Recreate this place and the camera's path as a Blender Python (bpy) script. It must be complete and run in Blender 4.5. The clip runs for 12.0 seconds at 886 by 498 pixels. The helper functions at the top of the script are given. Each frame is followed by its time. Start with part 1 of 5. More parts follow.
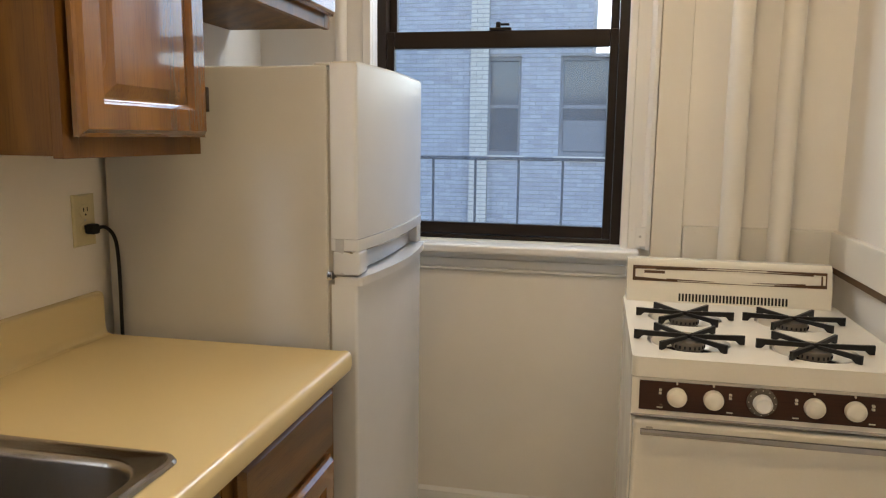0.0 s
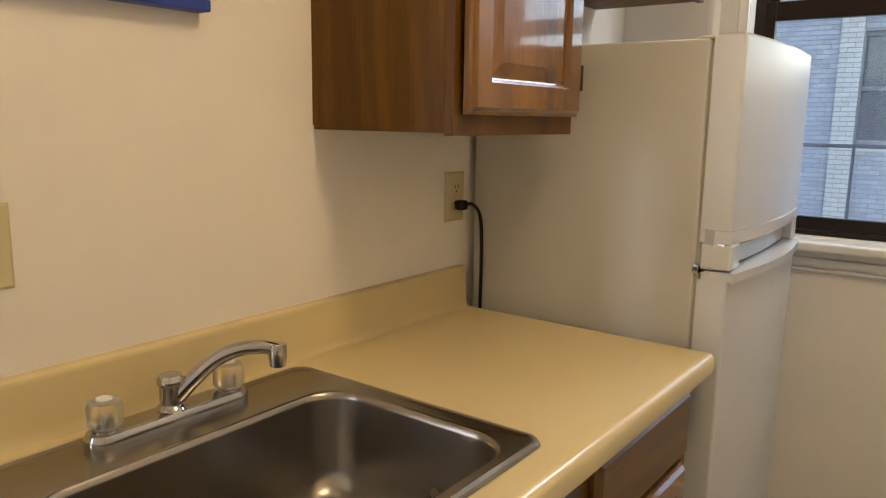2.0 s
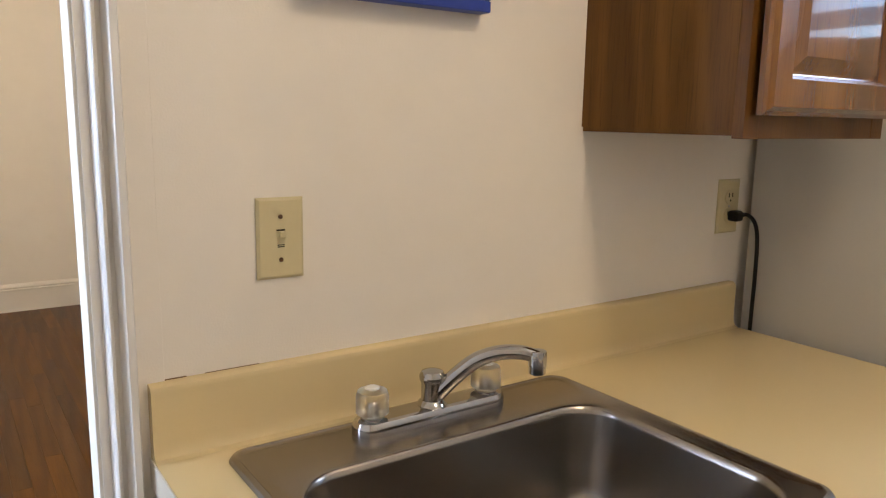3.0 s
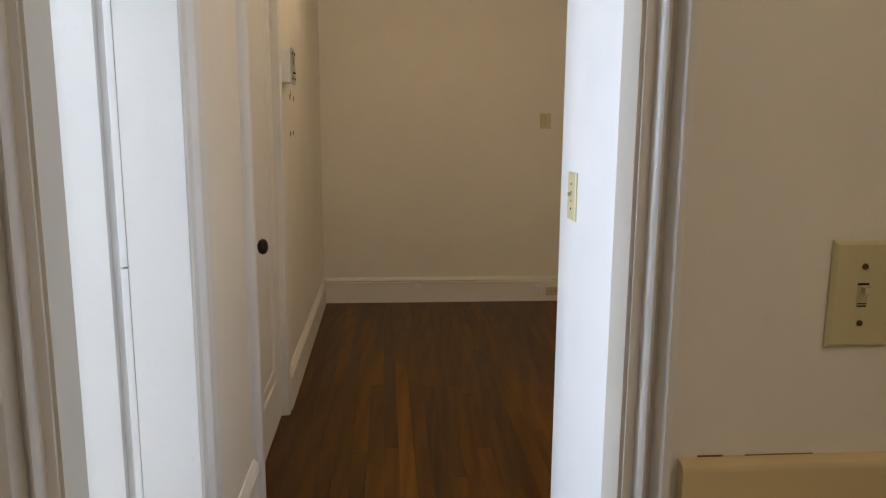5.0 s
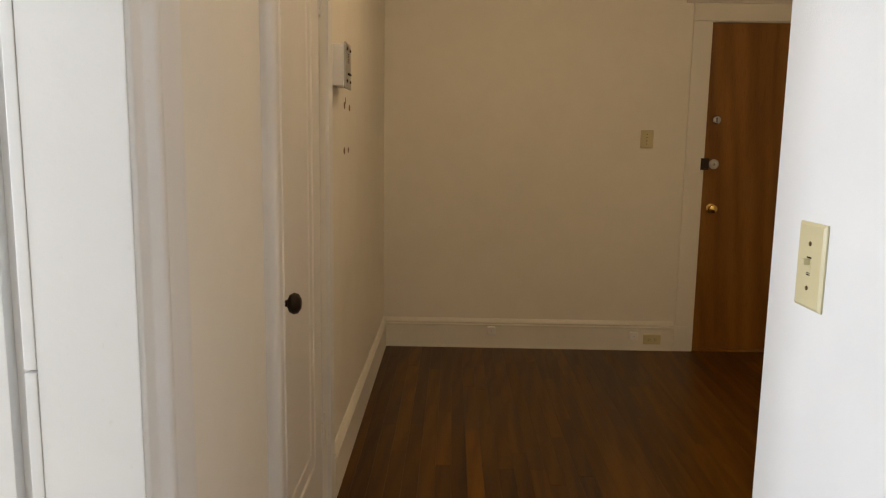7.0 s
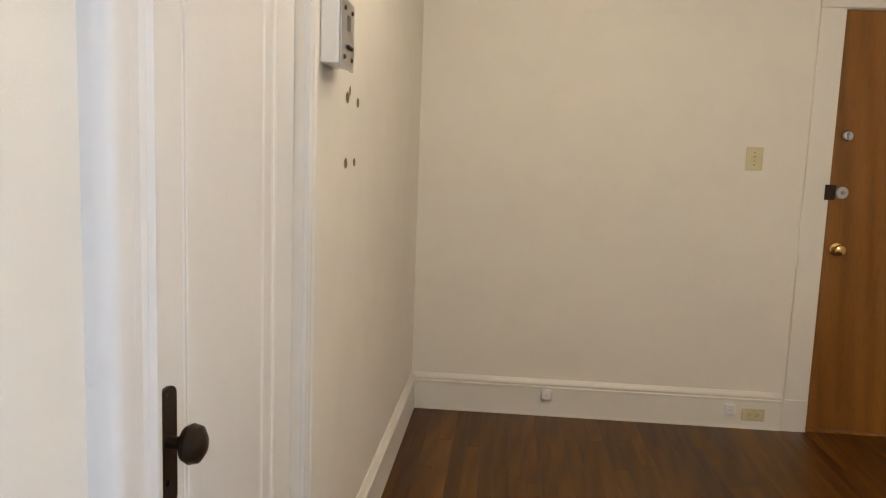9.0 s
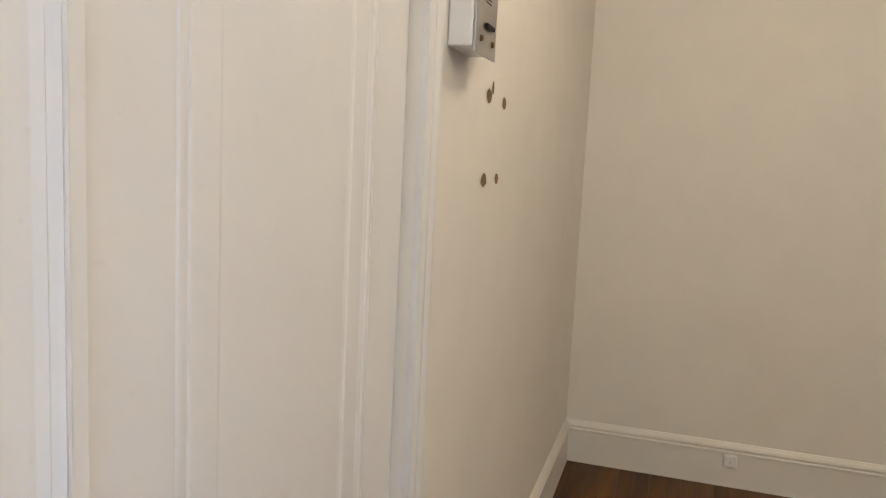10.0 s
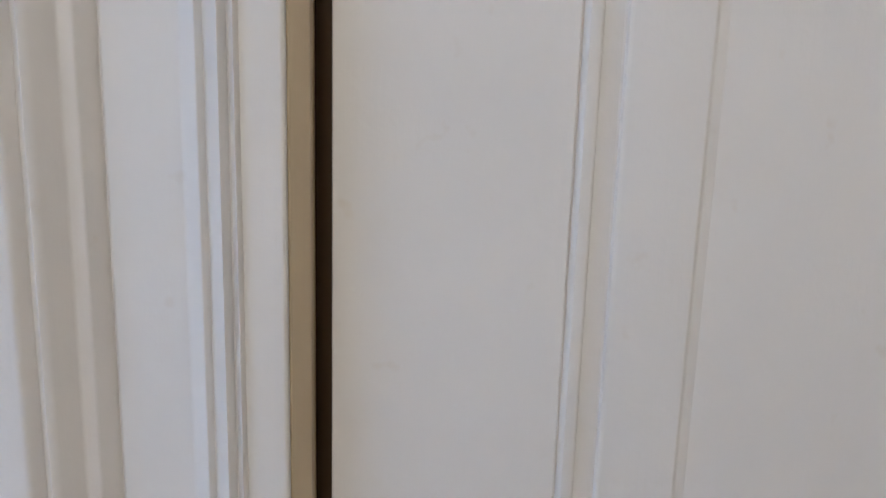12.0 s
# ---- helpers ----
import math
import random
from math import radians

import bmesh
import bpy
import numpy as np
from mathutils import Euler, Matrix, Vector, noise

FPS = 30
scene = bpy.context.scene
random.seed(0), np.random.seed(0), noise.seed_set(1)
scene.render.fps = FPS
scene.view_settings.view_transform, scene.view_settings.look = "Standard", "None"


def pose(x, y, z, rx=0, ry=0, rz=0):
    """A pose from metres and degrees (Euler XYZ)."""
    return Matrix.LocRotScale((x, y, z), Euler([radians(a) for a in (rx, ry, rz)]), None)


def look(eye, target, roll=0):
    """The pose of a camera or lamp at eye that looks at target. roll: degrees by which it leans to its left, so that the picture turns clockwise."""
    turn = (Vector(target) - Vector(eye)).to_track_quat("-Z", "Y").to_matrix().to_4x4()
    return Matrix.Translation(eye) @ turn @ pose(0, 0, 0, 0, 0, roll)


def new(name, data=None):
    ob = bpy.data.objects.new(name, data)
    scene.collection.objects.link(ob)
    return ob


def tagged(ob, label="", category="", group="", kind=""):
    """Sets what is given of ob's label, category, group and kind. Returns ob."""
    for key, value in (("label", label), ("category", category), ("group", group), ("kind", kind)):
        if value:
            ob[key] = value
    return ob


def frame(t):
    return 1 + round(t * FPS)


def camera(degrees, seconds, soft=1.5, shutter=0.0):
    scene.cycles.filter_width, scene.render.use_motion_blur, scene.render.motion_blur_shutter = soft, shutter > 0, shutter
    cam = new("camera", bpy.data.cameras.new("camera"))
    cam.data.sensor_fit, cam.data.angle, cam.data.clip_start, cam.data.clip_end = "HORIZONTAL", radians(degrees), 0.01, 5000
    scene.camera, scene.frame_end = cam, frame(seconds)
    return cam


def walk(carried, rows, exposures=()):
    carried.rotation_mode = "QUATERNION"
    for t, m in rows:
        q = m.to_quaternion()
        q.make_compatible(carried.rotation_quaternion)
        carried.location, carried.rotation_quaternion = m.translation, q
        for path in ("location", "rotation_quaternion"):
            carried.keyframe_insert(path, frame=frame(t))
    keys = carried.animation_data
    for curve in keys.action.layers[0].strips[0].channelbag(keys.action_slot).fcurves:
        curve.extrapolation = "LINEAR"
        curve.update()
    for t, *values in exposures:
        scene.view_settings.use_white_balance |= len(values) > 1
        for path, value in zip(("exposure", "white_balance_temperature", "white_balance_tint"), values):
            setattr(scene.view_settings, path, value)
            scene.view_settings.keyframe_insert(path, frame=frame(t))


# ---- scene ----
import collections

cam = camera(61.9, 12.0, soft=1.2)
PATH = [
    (0, (1.125, 0.4305, 1.371), (0.723, 2.3665, 1.072), 0.7),
    (0.5, (1.114, 0.4425, 1.367), (0.562, 2.3395, 1.057), 0.9),
    (1, (1.095, 0.4485, 1.365), (0.356, 2.2785, 1.042), 1.0),
    (1.5, (1.067, 0.4515, 1.366), (0.116, 2.1775, 1.025), 0.9),
    (2, (1.023, 0.4645, 1.357), (-0.154, 2.0445, 1.011), 0.9),
    (2.5, (0.978, 0.4635, 1.355), (-0.418, 1.8525, 1.005), 1.1),
    (3, (0.96, 0.4675, 1.351), (-0.66, 1.5895, 1.006), 1.0),
    (3.7, (0.911, 0.4565, 1.358), (-0.924, 1.1655, 0.998), 0.8),
    (5.3, (0.639, 0.3425, 1.36), (-1.331, 0.4345, 1.028), 0.5),
    (5.5, (0.579, 0.3325, 1.357), (-1.393, 0.3975, 1.031), 0.6),
    (6, (0.375, 0.3305, 1.348), (-1.599, 0.3535, 1.034), 0.8),
    (6.5, (0.166, 0.3565, 1.355), (-1.81, 0.3485, 1.05), 0.8),
    (7, (-0.059, 0.3345, 1.342), (-2.038, 0.3125, 1.049), 0.9),
    (7.2, (-0.157, 0.3235, 1.342), (-2.136, 0.2965, 1.054), 1.0),
    (8.8, (-0.901, 0.3535, 1.319), (-2.881, 0.2295, 1.066), 1.9),
    (9, (-1.008, 0.3405, 1.319), (-2.987, 0.1825, 1.071), 2.1),
    (9.5, (-1.237, 0.3005, 1.338), (-3.202, 0.0145, 1.101), 2.4),
    (10, (-1.486, 0.3005, 1.331), (-3.381, -0.2925, 1.091), 2.8),
    (10.5, (-1.6945, 0.2734, 1.341), (-3.345, -0.8260, 1.08), 2.5),
    (11, (-1.853, 0.2640, 1.35), (-2.889, -1.4330, 1.131), 1.3),
    (11.5, (-1.954, 0.2330, 1.355), (-2.316, -1.7190, 1.113), 0.7),
    (12, (-1.934, 0.2400, 1.37), (-2.141, -1.7130, 0.989), 1.7),
]
walk(cam, [(t, look(e, g, r)) for t, e, g, r in PATH],
     exposures=[(0.0, 2.05, 6700, 12), (1.5, 2.05, 7000, 13), (2.5, 2.12, 7100, 14), (3.0, 2.18, 5800, 15), (3.7, 2.28, 5300, 15), (5.3, 0.70, 6800, 14), (6.2, 0.64, 7100, 14), (7.2, 0.96, 7400, 15),
                (8.8, 1.98, 5500, 12), (9.5, 1.98, 5400, 12), (10.0, 1.9, 5350, 12), (10.5, 1.75, 5300, 12), (11.0, 1.55, 5100, 14), (11.5, 1.52, 4700, 13), (12.0, 1.52, 4750, 13)])

# ---- world, sky and lamps ----
world = bpy.data.worlds.new("world")
scene.world = world
world.use_nodes = True
wn = world.node_tree
sky = wn.nodes.new("ShaderNodeTexSky")
sky.sky_type = "NISHITA"
sky.sun_disc = False
sky.sun_elevation = radians(38)
sky.sun_rotation = radians(-28.8)
wn.links.new(sky.outputs[0], wn.nodes["Background"].inputs[0])
wn.nodes["Background"].inputs[1].default_value = 0.15


def lamp(name, kind, m, power, colour, **more):
    d = bpy.data.lights.new(name, kind)
    d.energy, d.color = power, colour
    for key, value in more.items():
        if key == "size":
            d.size = value
        elif key == "size_y":
            d.shape, d.size_y = "RECTANGLE", value
        elif key == "soft":
            d.shadow_soft_size = value
        elif key == "angle":
            d.angle = value
    o = new(name, d)
    o.matrix_world = m
    return o


WARM = (1.0, 0.77, 0.48)
lamp("sun", "SUN", look((-22, 40, 35.7), (0, 0, 0)), 2.0, (1, 0.95, 0.88), angle=radians(0.5))
lamp("kitchen_lamp_light", "POINT", pose(1.06, 1.26, 2.44), 5.1, WARM, soft=0.16)
lamp("entry_lamp_light", "POINT", pose(-3.0, 0.62, 2.44), 4.4, (1.0, 0.76, 0.46), soft=0.10)
# Unseen fill, added to brighten the closet wall and far room.
lamp("room_fill_light", "POINT", pose(-1.6, 1.5, 2.40), 9.5, (1.0, 0.79, 0.52), soft=0.13)
lamp("south_window_light", "AREA", look((-0.55, -2.58, 1.55), (-0.55, 0, 1.55)), 50, (0.70, 0.83, 1.0), size=0.9, size_y=1.3)
lamp("kitchen_window_light", "AREA", look((0.80, 2.845, 2.13), (0.74, 1.7, 0.85)), 2.4, (0.80, 0.90, 1.0), size=0.78, size_y=0.34)


# ---- materials ----


def nodes_of(name):
    m = bpy.data.materials.new(name)
    m.use_nodes = True
    nt = m.node_tree
    return m, nt, nt.nodes["Principled BSDF"]


def coords(nt, scale=(1, 1, 1), jitter=False):
    tc = nt.nodes.new("ShaderNodeTexCoord")
    mp = nt.nodes.new("ShaderNodeMapping")
    mp.inputs["Scale"].default_value = scale
    src = tc.outputs["Object"]
    if jitter:
        oi = nt.nodes.new("ShaderNodeObjectInfo")
        mul = nt.nodes.new("ShaderNodeVectorMath")
        mul.operation = "SCALE"
        mul.inputs[0].default_value = (37, 53, 11)
        nt.links.new(oi.outputs["Random"], mul.inputs["Scale"])
        add = nt.nodes.new("ShaderNodeVectorMath")
        nt.links.new(src, add.inputs[0])
        nt.links.new(mul.outputs[0], add.inputs[1])
        src = add.outputs[0]
    nt.links.new(src, mp.inputs["Vector"])
    return mp.outputs[0]


def noise_of(nt, vec, scale, detail=4.0, rough=0.55):
    n = nt.nodes.new("ShaderNodeTexNoise")
    n.inputs["Scale"].default_value, n.inputs["Detail"].default_value, n.inputs["Roughness"].default_value = scale, detail, rough
    nt.links.new(vec, n.inputs["Vector"])
    return n.outputs["Fac"]


def ramp_of(nt, fac, stops):
    r = nt.nodes.new("ShaderNodeValToRGB")
    e = r.color_ramp.elements
    while len(e) < len(stops):
        e.new(0.5)
    for el, (p, c) in zip(e, stops):
        el.position, el.color = p, (*c, 1)
    nt.links.new(fac, r.inputs["Fac"])
    return r.outputs["Color"]


def mixed(nt, fac, a, b, mode="MIX"):
    mx = nt.nodes.new("ShaderNodeMix")
    mx.data_type, mx.blend_type = "RGBA", mode
    for sock, v in ((mx.inputs[0], fac), (mx.inputs[6], a), (mx.inputs[7], b)):
        if isinstance(v, (int, float)):
            sock.default_value = v
        elif isinstance(v, tuple):
            sock.default_value = (*v, 1)
        else:
            nt.links.new(v, sock)
    return mx.outputs[2]


def bumped(nt, bsdf, height, strength, distance=0.002):
    b = nt.nodes.new("ShaderNodeBump")
    b.inputs["Strength"].default_value, b.inputs["Distance"].default_value = strength, distance
    nt.links.new(height, b.inputs["Height"])
    nt.links.new(b.outputs[0], bsdf.inputs["Normal"])


def shade(c, f):
    return tuple(min(1, v * f) for v in c)


def plain(name, colour, rough=0.5, metal=0.0, var=0.08, scale=3.0, bump=0.15, bscale=120.0, coat=0.0, stretch=(1, 1, 1)):
    """Paint, enamel, metal: broad stains, fine grain and slight relief."""
    m, nt, b = nodes_of(name)
    v = coords(nt, stretch)
    broad = noise_of(nt, v, scale, 5, 0.6)
    fine = noise_of(nt, v, bscale, 3)
    c = ramp_of(nt, broad, [(0.3, shade(colour, 1 - var)), (0.7, shade(colour, 1 + var * 0.6))])
    c = mixed(nt, 0.10, c, ramp_of(nt, fine, [(0.3, shade(colour, 0.8)), (0.7, colour)]))
    nt.links.new(c, b.inputs["Base Color"])
    rr = nt.nodes.new("ShaderNodeMapRange")
    rr.inputs["To Min"].default_value, rr.inputs["To Max"].default_value = max(0.02, rough - 0.07), min(1, rough + 0.09)
    nt.links.new(broad, rr.inputs["Value"])
    nt.links.new(rr.outputs[0], b.inputs["Roughness"])
    b.inputs["Metallic"].default_value = metal
    if coat:
        b.inputs["Coat Weight"].default_value, b.inputs["Coat Roughness"].default_value = coat, 0.08
    if bump:
        bumped(nt, b, fine, bump, 0.001)
    return m


def painted(name, colour, rough=0.35, drag=(1, 1, 0.06), bump=0.25):
    """Old brushed gloss paint with drips and thick coats."""
    m, nt, b = nodes_of(name)
    v = coords(nt)
    vs = coords(nt, drag)
    broad = noise_of(nt, v, 2.2, 5, 0.6)
    brush = noise_of(nt, vs, 260, 3, 0.6)
    lumps = noise_of(nt, v, 34, 4, 0.55)
    c = ramp_of(nt, broad, [(0.25, shade(colour, 0.93)), (0.75, colour)])
    spots = ramp_of(nt, noise_of(nt, v, 60, 2, 0.5), [(0.70, (1, 1, 1)), (0.80, (0.90, 0.86, 0.80))])
    c = mixed(nt, 0.5, c, spots, "MULTIPLY")
    nt.links.new(c, b.inputs["Base Color"])
    b.inputs["Roughness"].default_value = rough
    h = mixed(nt, 0.10, lumps, brush)
    bumped(nt, b, h, bump, 0.003)
    return m


def plaster(name, colour, rough=0.6, stain=0.07):
    """Rolled wall paint over uneven plaster."""
    m, nt, b = nodes_of(name)
    v = coords(nt)
    broad = noise_of(nt, v, 1.1, 6, 0.62)
    mid = noise_of(nt, v, 7, 4)
    roll = noise_of(nt, v, 330, 3, 0.6)
    c = ramp_of(nt, broad, [(0.3, shade(colour, 1 - stain)), (0.7, shade(colour, 1.02))])
    c = mixed(nt, 0.25, c, ramp_of(nt, mid, [(0.35, shade(colour, 0.92)), (0.6, colour)]))
    nt.links.new(c, b.inputs["Base Color"])
    b.inputs["Roughness"].default_value = rough
    h = mixed(nt, 0.4, mid, roll)
    bumped(nt, b, h, 0.30, 0.004)
    return m


def timber(name, dark, mid, light, axis=2, rough=0.35, coat=0.3, jitter=False, ring=9.0, tone=0.0, spec=0.5, grain=0.55):
    """Varnished oak: cathedral grain, pores and tone drift along one axis."""
    m, nt, b = nodes_of(name)
    s = [1.0, 1.0, 1.0]
    s[axis] = 0.10
    v = coords(nt, tuple(s), jitter)
    warp = noise_of(nt, v, 4.0, 3, 0.5)
    w = nt.nodes.new("ShaderNodeTexWave")
    w.wave_type, w.bands_direction = "BANDS", "DIAGONAL"
    w.inputs["Scale"].default_value, w.inputs["Distortion"].default_value = ring, 7.0
    w.inputs["Detail"].default_value, w.inputs["Detail Scale"].default_value = 3.0, 1.2
    nt.links.new(v, w.inputs["Vector"])
    p = [1.0, 1.0, 1.0]
    p[axis] = 0.035
    pores = noise_of(nt, coords(nt, tuple(p), jitter), 320, 3, 0.7)
    c = ramp_of(nt, w.outputs["Fac"], [(0.05, dark), (0.45, mid), (0.95, light)])
    c = mixed(nt, 0.70, c, ramp_of(nt, warp, [(0.3, dark), (0.5, mid), (0.7, light)]))
    c = mixed(nt, grain, c, ramp_of(nt, pores, [(0.32, (0.55, 0.46, 0.40)), (0.50, (1, 1, 1))]), "MULTIPLY")
    if tone:
        oi = nt.nodes.new("ShaderNodeObjectInfo")
        c = mixed(nt, tone, c, ramp_of(nt, oi.outputs["Random"], [(0.0, (0.52, 0.46, 0.40)), (0.45, (0.80, 0.76, 0.70)), (0.8, (1.0, 0.95, 0.85)), (0.92, (1.30, 1.20, 0.95)), (1.0, (1.55, 1.40, 1.0))]), "MULTIPLY")
    nt.links.new(c, b.inputs["Base Color"])
    rr = nt.nodes.new("ShaderNodeMapRange")
    rr.inputs["To Min"].default_value, rr.inputs["To Max"].default_value = rough - 0.08, rough + 0.14
    nt.links.new(warp, rr.inputs["Value"])
    nt.links.new(rr.outputs[0], b.inputs["Roughness"])
    b.inputs["Coat Weight"].default_value, b.inputs["Coat Roughness"].default_value = coat, 0.12
    b.inputs["Specular IOR Level"].default_value = spec
    bumped(nt, b, pores, 0.22, 0.0015)
    return m


def steel(name, colour, rough, axis=1):
    m, nt, b = nodes_of(name)
    s = [1.0, 1.0, 1.0]
    s[axis] = 0.02
    smear = noise_of(nt, coords(nt), 4, 2, 0.5)
    c = ramp_of(nt, smear, [(0.3, shade(colour, 0.92)), (0.7, colour)])
    nt.links.new(c, b.inputs["Base Color"])
    b.inputs["Metallic"].default_value = 1.0
    rr = nt.nodes.new("ShaderNodeMapRange")
    rr.inputs["To Min"].default_value, rr.inputs["To Max"].default_value = rough - 0.02, rough + 0.04
    nt.links.new(smear, rr.inputs["Value"])
    nt.links.new(rr.outputs[0], b.inputs["Roughness"])
    return m


def glass_pane(name, tint, dirt):
    """Thin window glass with a film of dirt."""
    m, nt, b = nodes_of(name)
    out = nt.nodes["Material Output"]
    tr = nt.nodes.new("ShaderNodeBsdfTransparent")
    tr.inputs[0].default_value = (*tint, 1)
    gl = nt.nodes.new("ShaderNodeBsdfGlossy")
    gl.inputs["Roughness"].default_value = 0.03
    fr = nt.nodes.new("ShaderNodeFresnel")
    fr.inputs["IOR"].default_value = 1.45
    mx = nt.nodes.new("ShaderNodeMixShader")
    nt.links.new(fr.outputs[0], mx.inputs[0])
    nt.links.new(tr.outputs[0], mx.inputs[1])
    nt.links.new(gl.outputs[0], mx.inputs[2])
    film = nt.nodes.new("ShaderNodeBsdfTranslucent")
    film.inputs[0].default_value = (0.75, 0.85, 1.0, 1)
    fm = nt.nodes.new("ShaderNodeMixShader")
    d = nt.nodes.new("ShaderNodeMapRange")
    d.inputs["To Min"].default_value, d.inputs["To Max"].default_value = dirt * 0.6, dirt * 1.5
    nt.links.new(noise_of(nt, coords(nt), 3.0, 6, 0.65), d.inputs["Value"])
    nt.links.new(d.outputs[0], fm.inputs[0])
    nt.links.new(mx.outputs[0], fm.inputs[1])
    nt.links.new(film.outputs[0], fm.inputs[2])
    nt.links.new(fm.outputs[0], out.inputs["Surface"])
    return m


def clear(name, tint):
    m, nt, b = nodes_of(name)
    b.inputs["Base Color"].default_value = (*tint, 1)
    b.inputs["Transmission Weight"].default_value = 1.0
    b.inputs["Roughness"].default_value = 0.28
    b.inputs["IOR"].default_value = 1.47
    return m


def glow(name, colour, power):
    m, nt, b = nodes_of(name)
    b.inputs["Base Color"].default_value = (0.9, 0.88, 0.82, 1)
    b.inputs["Emission Color"].default_value = (*colour, 1)
    b.inputs["Emission Strength"].default_value = power
    return m


def brick_mat(name, a, c2):
    m, nt, b = nodes_of(name)
    g = nt.nodes.new("ShaderNodeNewGeometry")
    c = ramp_of(nt, g.outputs["Random Per Island"], [(0.0, a), (1.0, c2)])
    c = mixed(nt, 0.3, c, ramp_of(nt, noise_of(nt, coords(nt), 6, 5), [(0.3, shade(a, 0.7)), (0.7, c2)]))
    nt.links.new(c, b.inputs["Base Color"])
    b.inputs["Roughness"].default_value = 0.85
    bumped(nt, b, noise_of(nt, coords(nt), 60, 4), 0.4, 0.004)
    return m


KWALL = plaster("kitchen_wall_paint", (0.86, 0.82, 0.75))
HWALL = plaster("room_wall_paint", (0.81, 0.77, 0.69))
WWALL = plaster("white_wall_paint", (0.82, 0.82, 0.81))
CEIL = plaster("ceiling_paint", (0.84, 0.83, 0.80))
WHITE = painted("white_gloss_paint", (0.80, 0.79, 0.77))
WHITEH = painted("white_trim_paint", (0.80, 0.79, 0.77), 0.35, (1, 1, 1), 0.12)
ROOMTRIM = painted("room_trim_paint", (0.80, 0.765, 0.69), 0.4, (1, 1, 1), 0.12)
DOORW = painted("door_paint", (0.79, 0.77, 0.74), 0.38)
CREAM = painted("cream_trim_paint", (0.78, 0.74, 0.66), 0.4)
OAK = timber("honey_oak", (0.085, 0.029, 0.0030), (0.195, 0.076, 0.0075), (0.285, 0.120, 0.014), axis=2, rough=0.22, coat=1.0, ring=5.0, grain=0.60)
# Darker brown copy of the oak; shade under the nosing put into the colour.
OAKBASE = timber("shaded_oak_drawer", (0.048, 0.020, 0.0032), (0.115, 0.051, 0.0085), (0.185, 0.090, 0.017), axis=1, rough=0.32, coat=0.35, ring=9.0, grain=0.8)
OAKF = timber("oak_face_frame", (0.062, 0.0235, 0.0028), (0.132, 0.053, 0.0062), (0.190, 0.083, 0.011), axis=2, rough=0.38, coat=0.15, ring=5.0, grain=0.5, spec=0.3)
OAKDARK = timber("oak_side_panel", (0.072, 0.029, 0.0038), (0.140, 0.060, 0.0085), (0.205, 0.095, 0.0145), axis=2, rough=0.5, coat=0.0, spec=0.25)
DOORWOOD = timber("entry_door_veneer", (0.15, 0.055, 0.008), (0.245, 0.098, 0.014), (0.32, 0.138, 0.024), axis=2, rough=0.40, coat=0.2, ring=5.0, spec=0.25)
PLANK = timber("floor_plank_oak", (0.050, 0.0185, 0.0024), (0.105, 0.042, 0.0048), (0.170, 0.075, 0.009), axis=0, rough=0.34, coat=0.10, jitter=True, ring=8.0, tone=0.60, spec=0.16)
LAM = plain("yellow_laminate", (0.69, 0.565, 0.315), 0.16, var=0.02, scale=1.2, bump=0.04, bscale=500)
VINYL = plain("kitchen_floor_vinyl", (0.58, 0.52, 0.43), 0.4)
ENAMEL = plain("cream_enamel", (0.80, 0.76, 0.66), 0.16, var=0.04, scale=5, bump=0.04, bscale=160)
# Body enamel darker than the doors': weaker side light put into the colour.
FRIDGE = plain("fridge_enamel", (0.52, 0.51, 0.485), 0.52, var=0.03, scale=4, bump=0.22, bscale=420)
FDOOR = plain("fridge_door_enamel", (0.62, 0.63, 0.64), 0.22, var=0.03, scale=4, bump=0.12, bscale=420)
OAK.node_tree.nodes["Principled BSDF"].inputs["Coat Roughness"].default_value = 0.05
FDOOR.node_tree.nodes["Principled BSDF"].inputs["Specular IOR Level"].default_value = 0.42
GREYTRIM = plain("grey_plastic", (0.42, 0.43, 0.45), 0.3)
RUBBER = plain("gasket_rubber", (0.34, 0.32, 0.28), 0.7)
BLACK = plain("black_iron", (0.02, 0.019, 0.018), 0.5, bump=0.4)
BURNER = plain("burner_iron", (0.11, 0.09, 0.07), 0.6, bump=0.4)
CORD = plain("black_cord", (0.015, 0.015, 0.015), 0.5)
BROWNPANEL = timber("brown_control_panel", (0.022, 0.008, 0.004), (0.042, 0.015, 0.007), (0.06, 0.022, 0.011), axis=0, rough=0.3, coat=0.3)
BROWN = plain("brown_print", (0.10, 0.045, 0.015), 0.35)
PRINT = plain("white_print", (0.65, 0.60, 0.50), 0.4)
STEEL = steel("brushed_steel", (0.35, 0.32, 0.285), 0.25)
CHROME = plain("chrome", (0.46, 0.45, 0.445), 0.05, metal=1.0, var=0.03, bump=0.0)
ALU = steel("brushed_aluminium", (0.55, 0.54, 0.53), 0.35, axis=2)
BRASS = plain("polished_brass", (0.72, 0.50, 0.17), 0.16, metal=1.0, var=0.1, bump=0.05)
BRONZE = plain("dark_bronze", (0.045, 0.030, 0.020), 0.38, metal=0.7, var=0.25, scale=20)
ALMOND = plain("almond_plastic", (0.62, 0.55, 0.33), 0.35, var=0.03)
DARKHOLE = plain("dark_cavity", (0.012, 0.009, 0.007), 0.9)
WINBROWN = plain("bronze_window_frame", (0.020, 0.013, 0.009), 0.38, var=0.15)
GLASS = glass_pane("window_glass", (0.93, 0.96, 1.0), 0.07)
ACRYL = clear("clear_acrylic", (0.97, 0.97, 0.95))
BLUE = plain("blue_plastic", (0.025, 0.055, 0.36), 0.35)
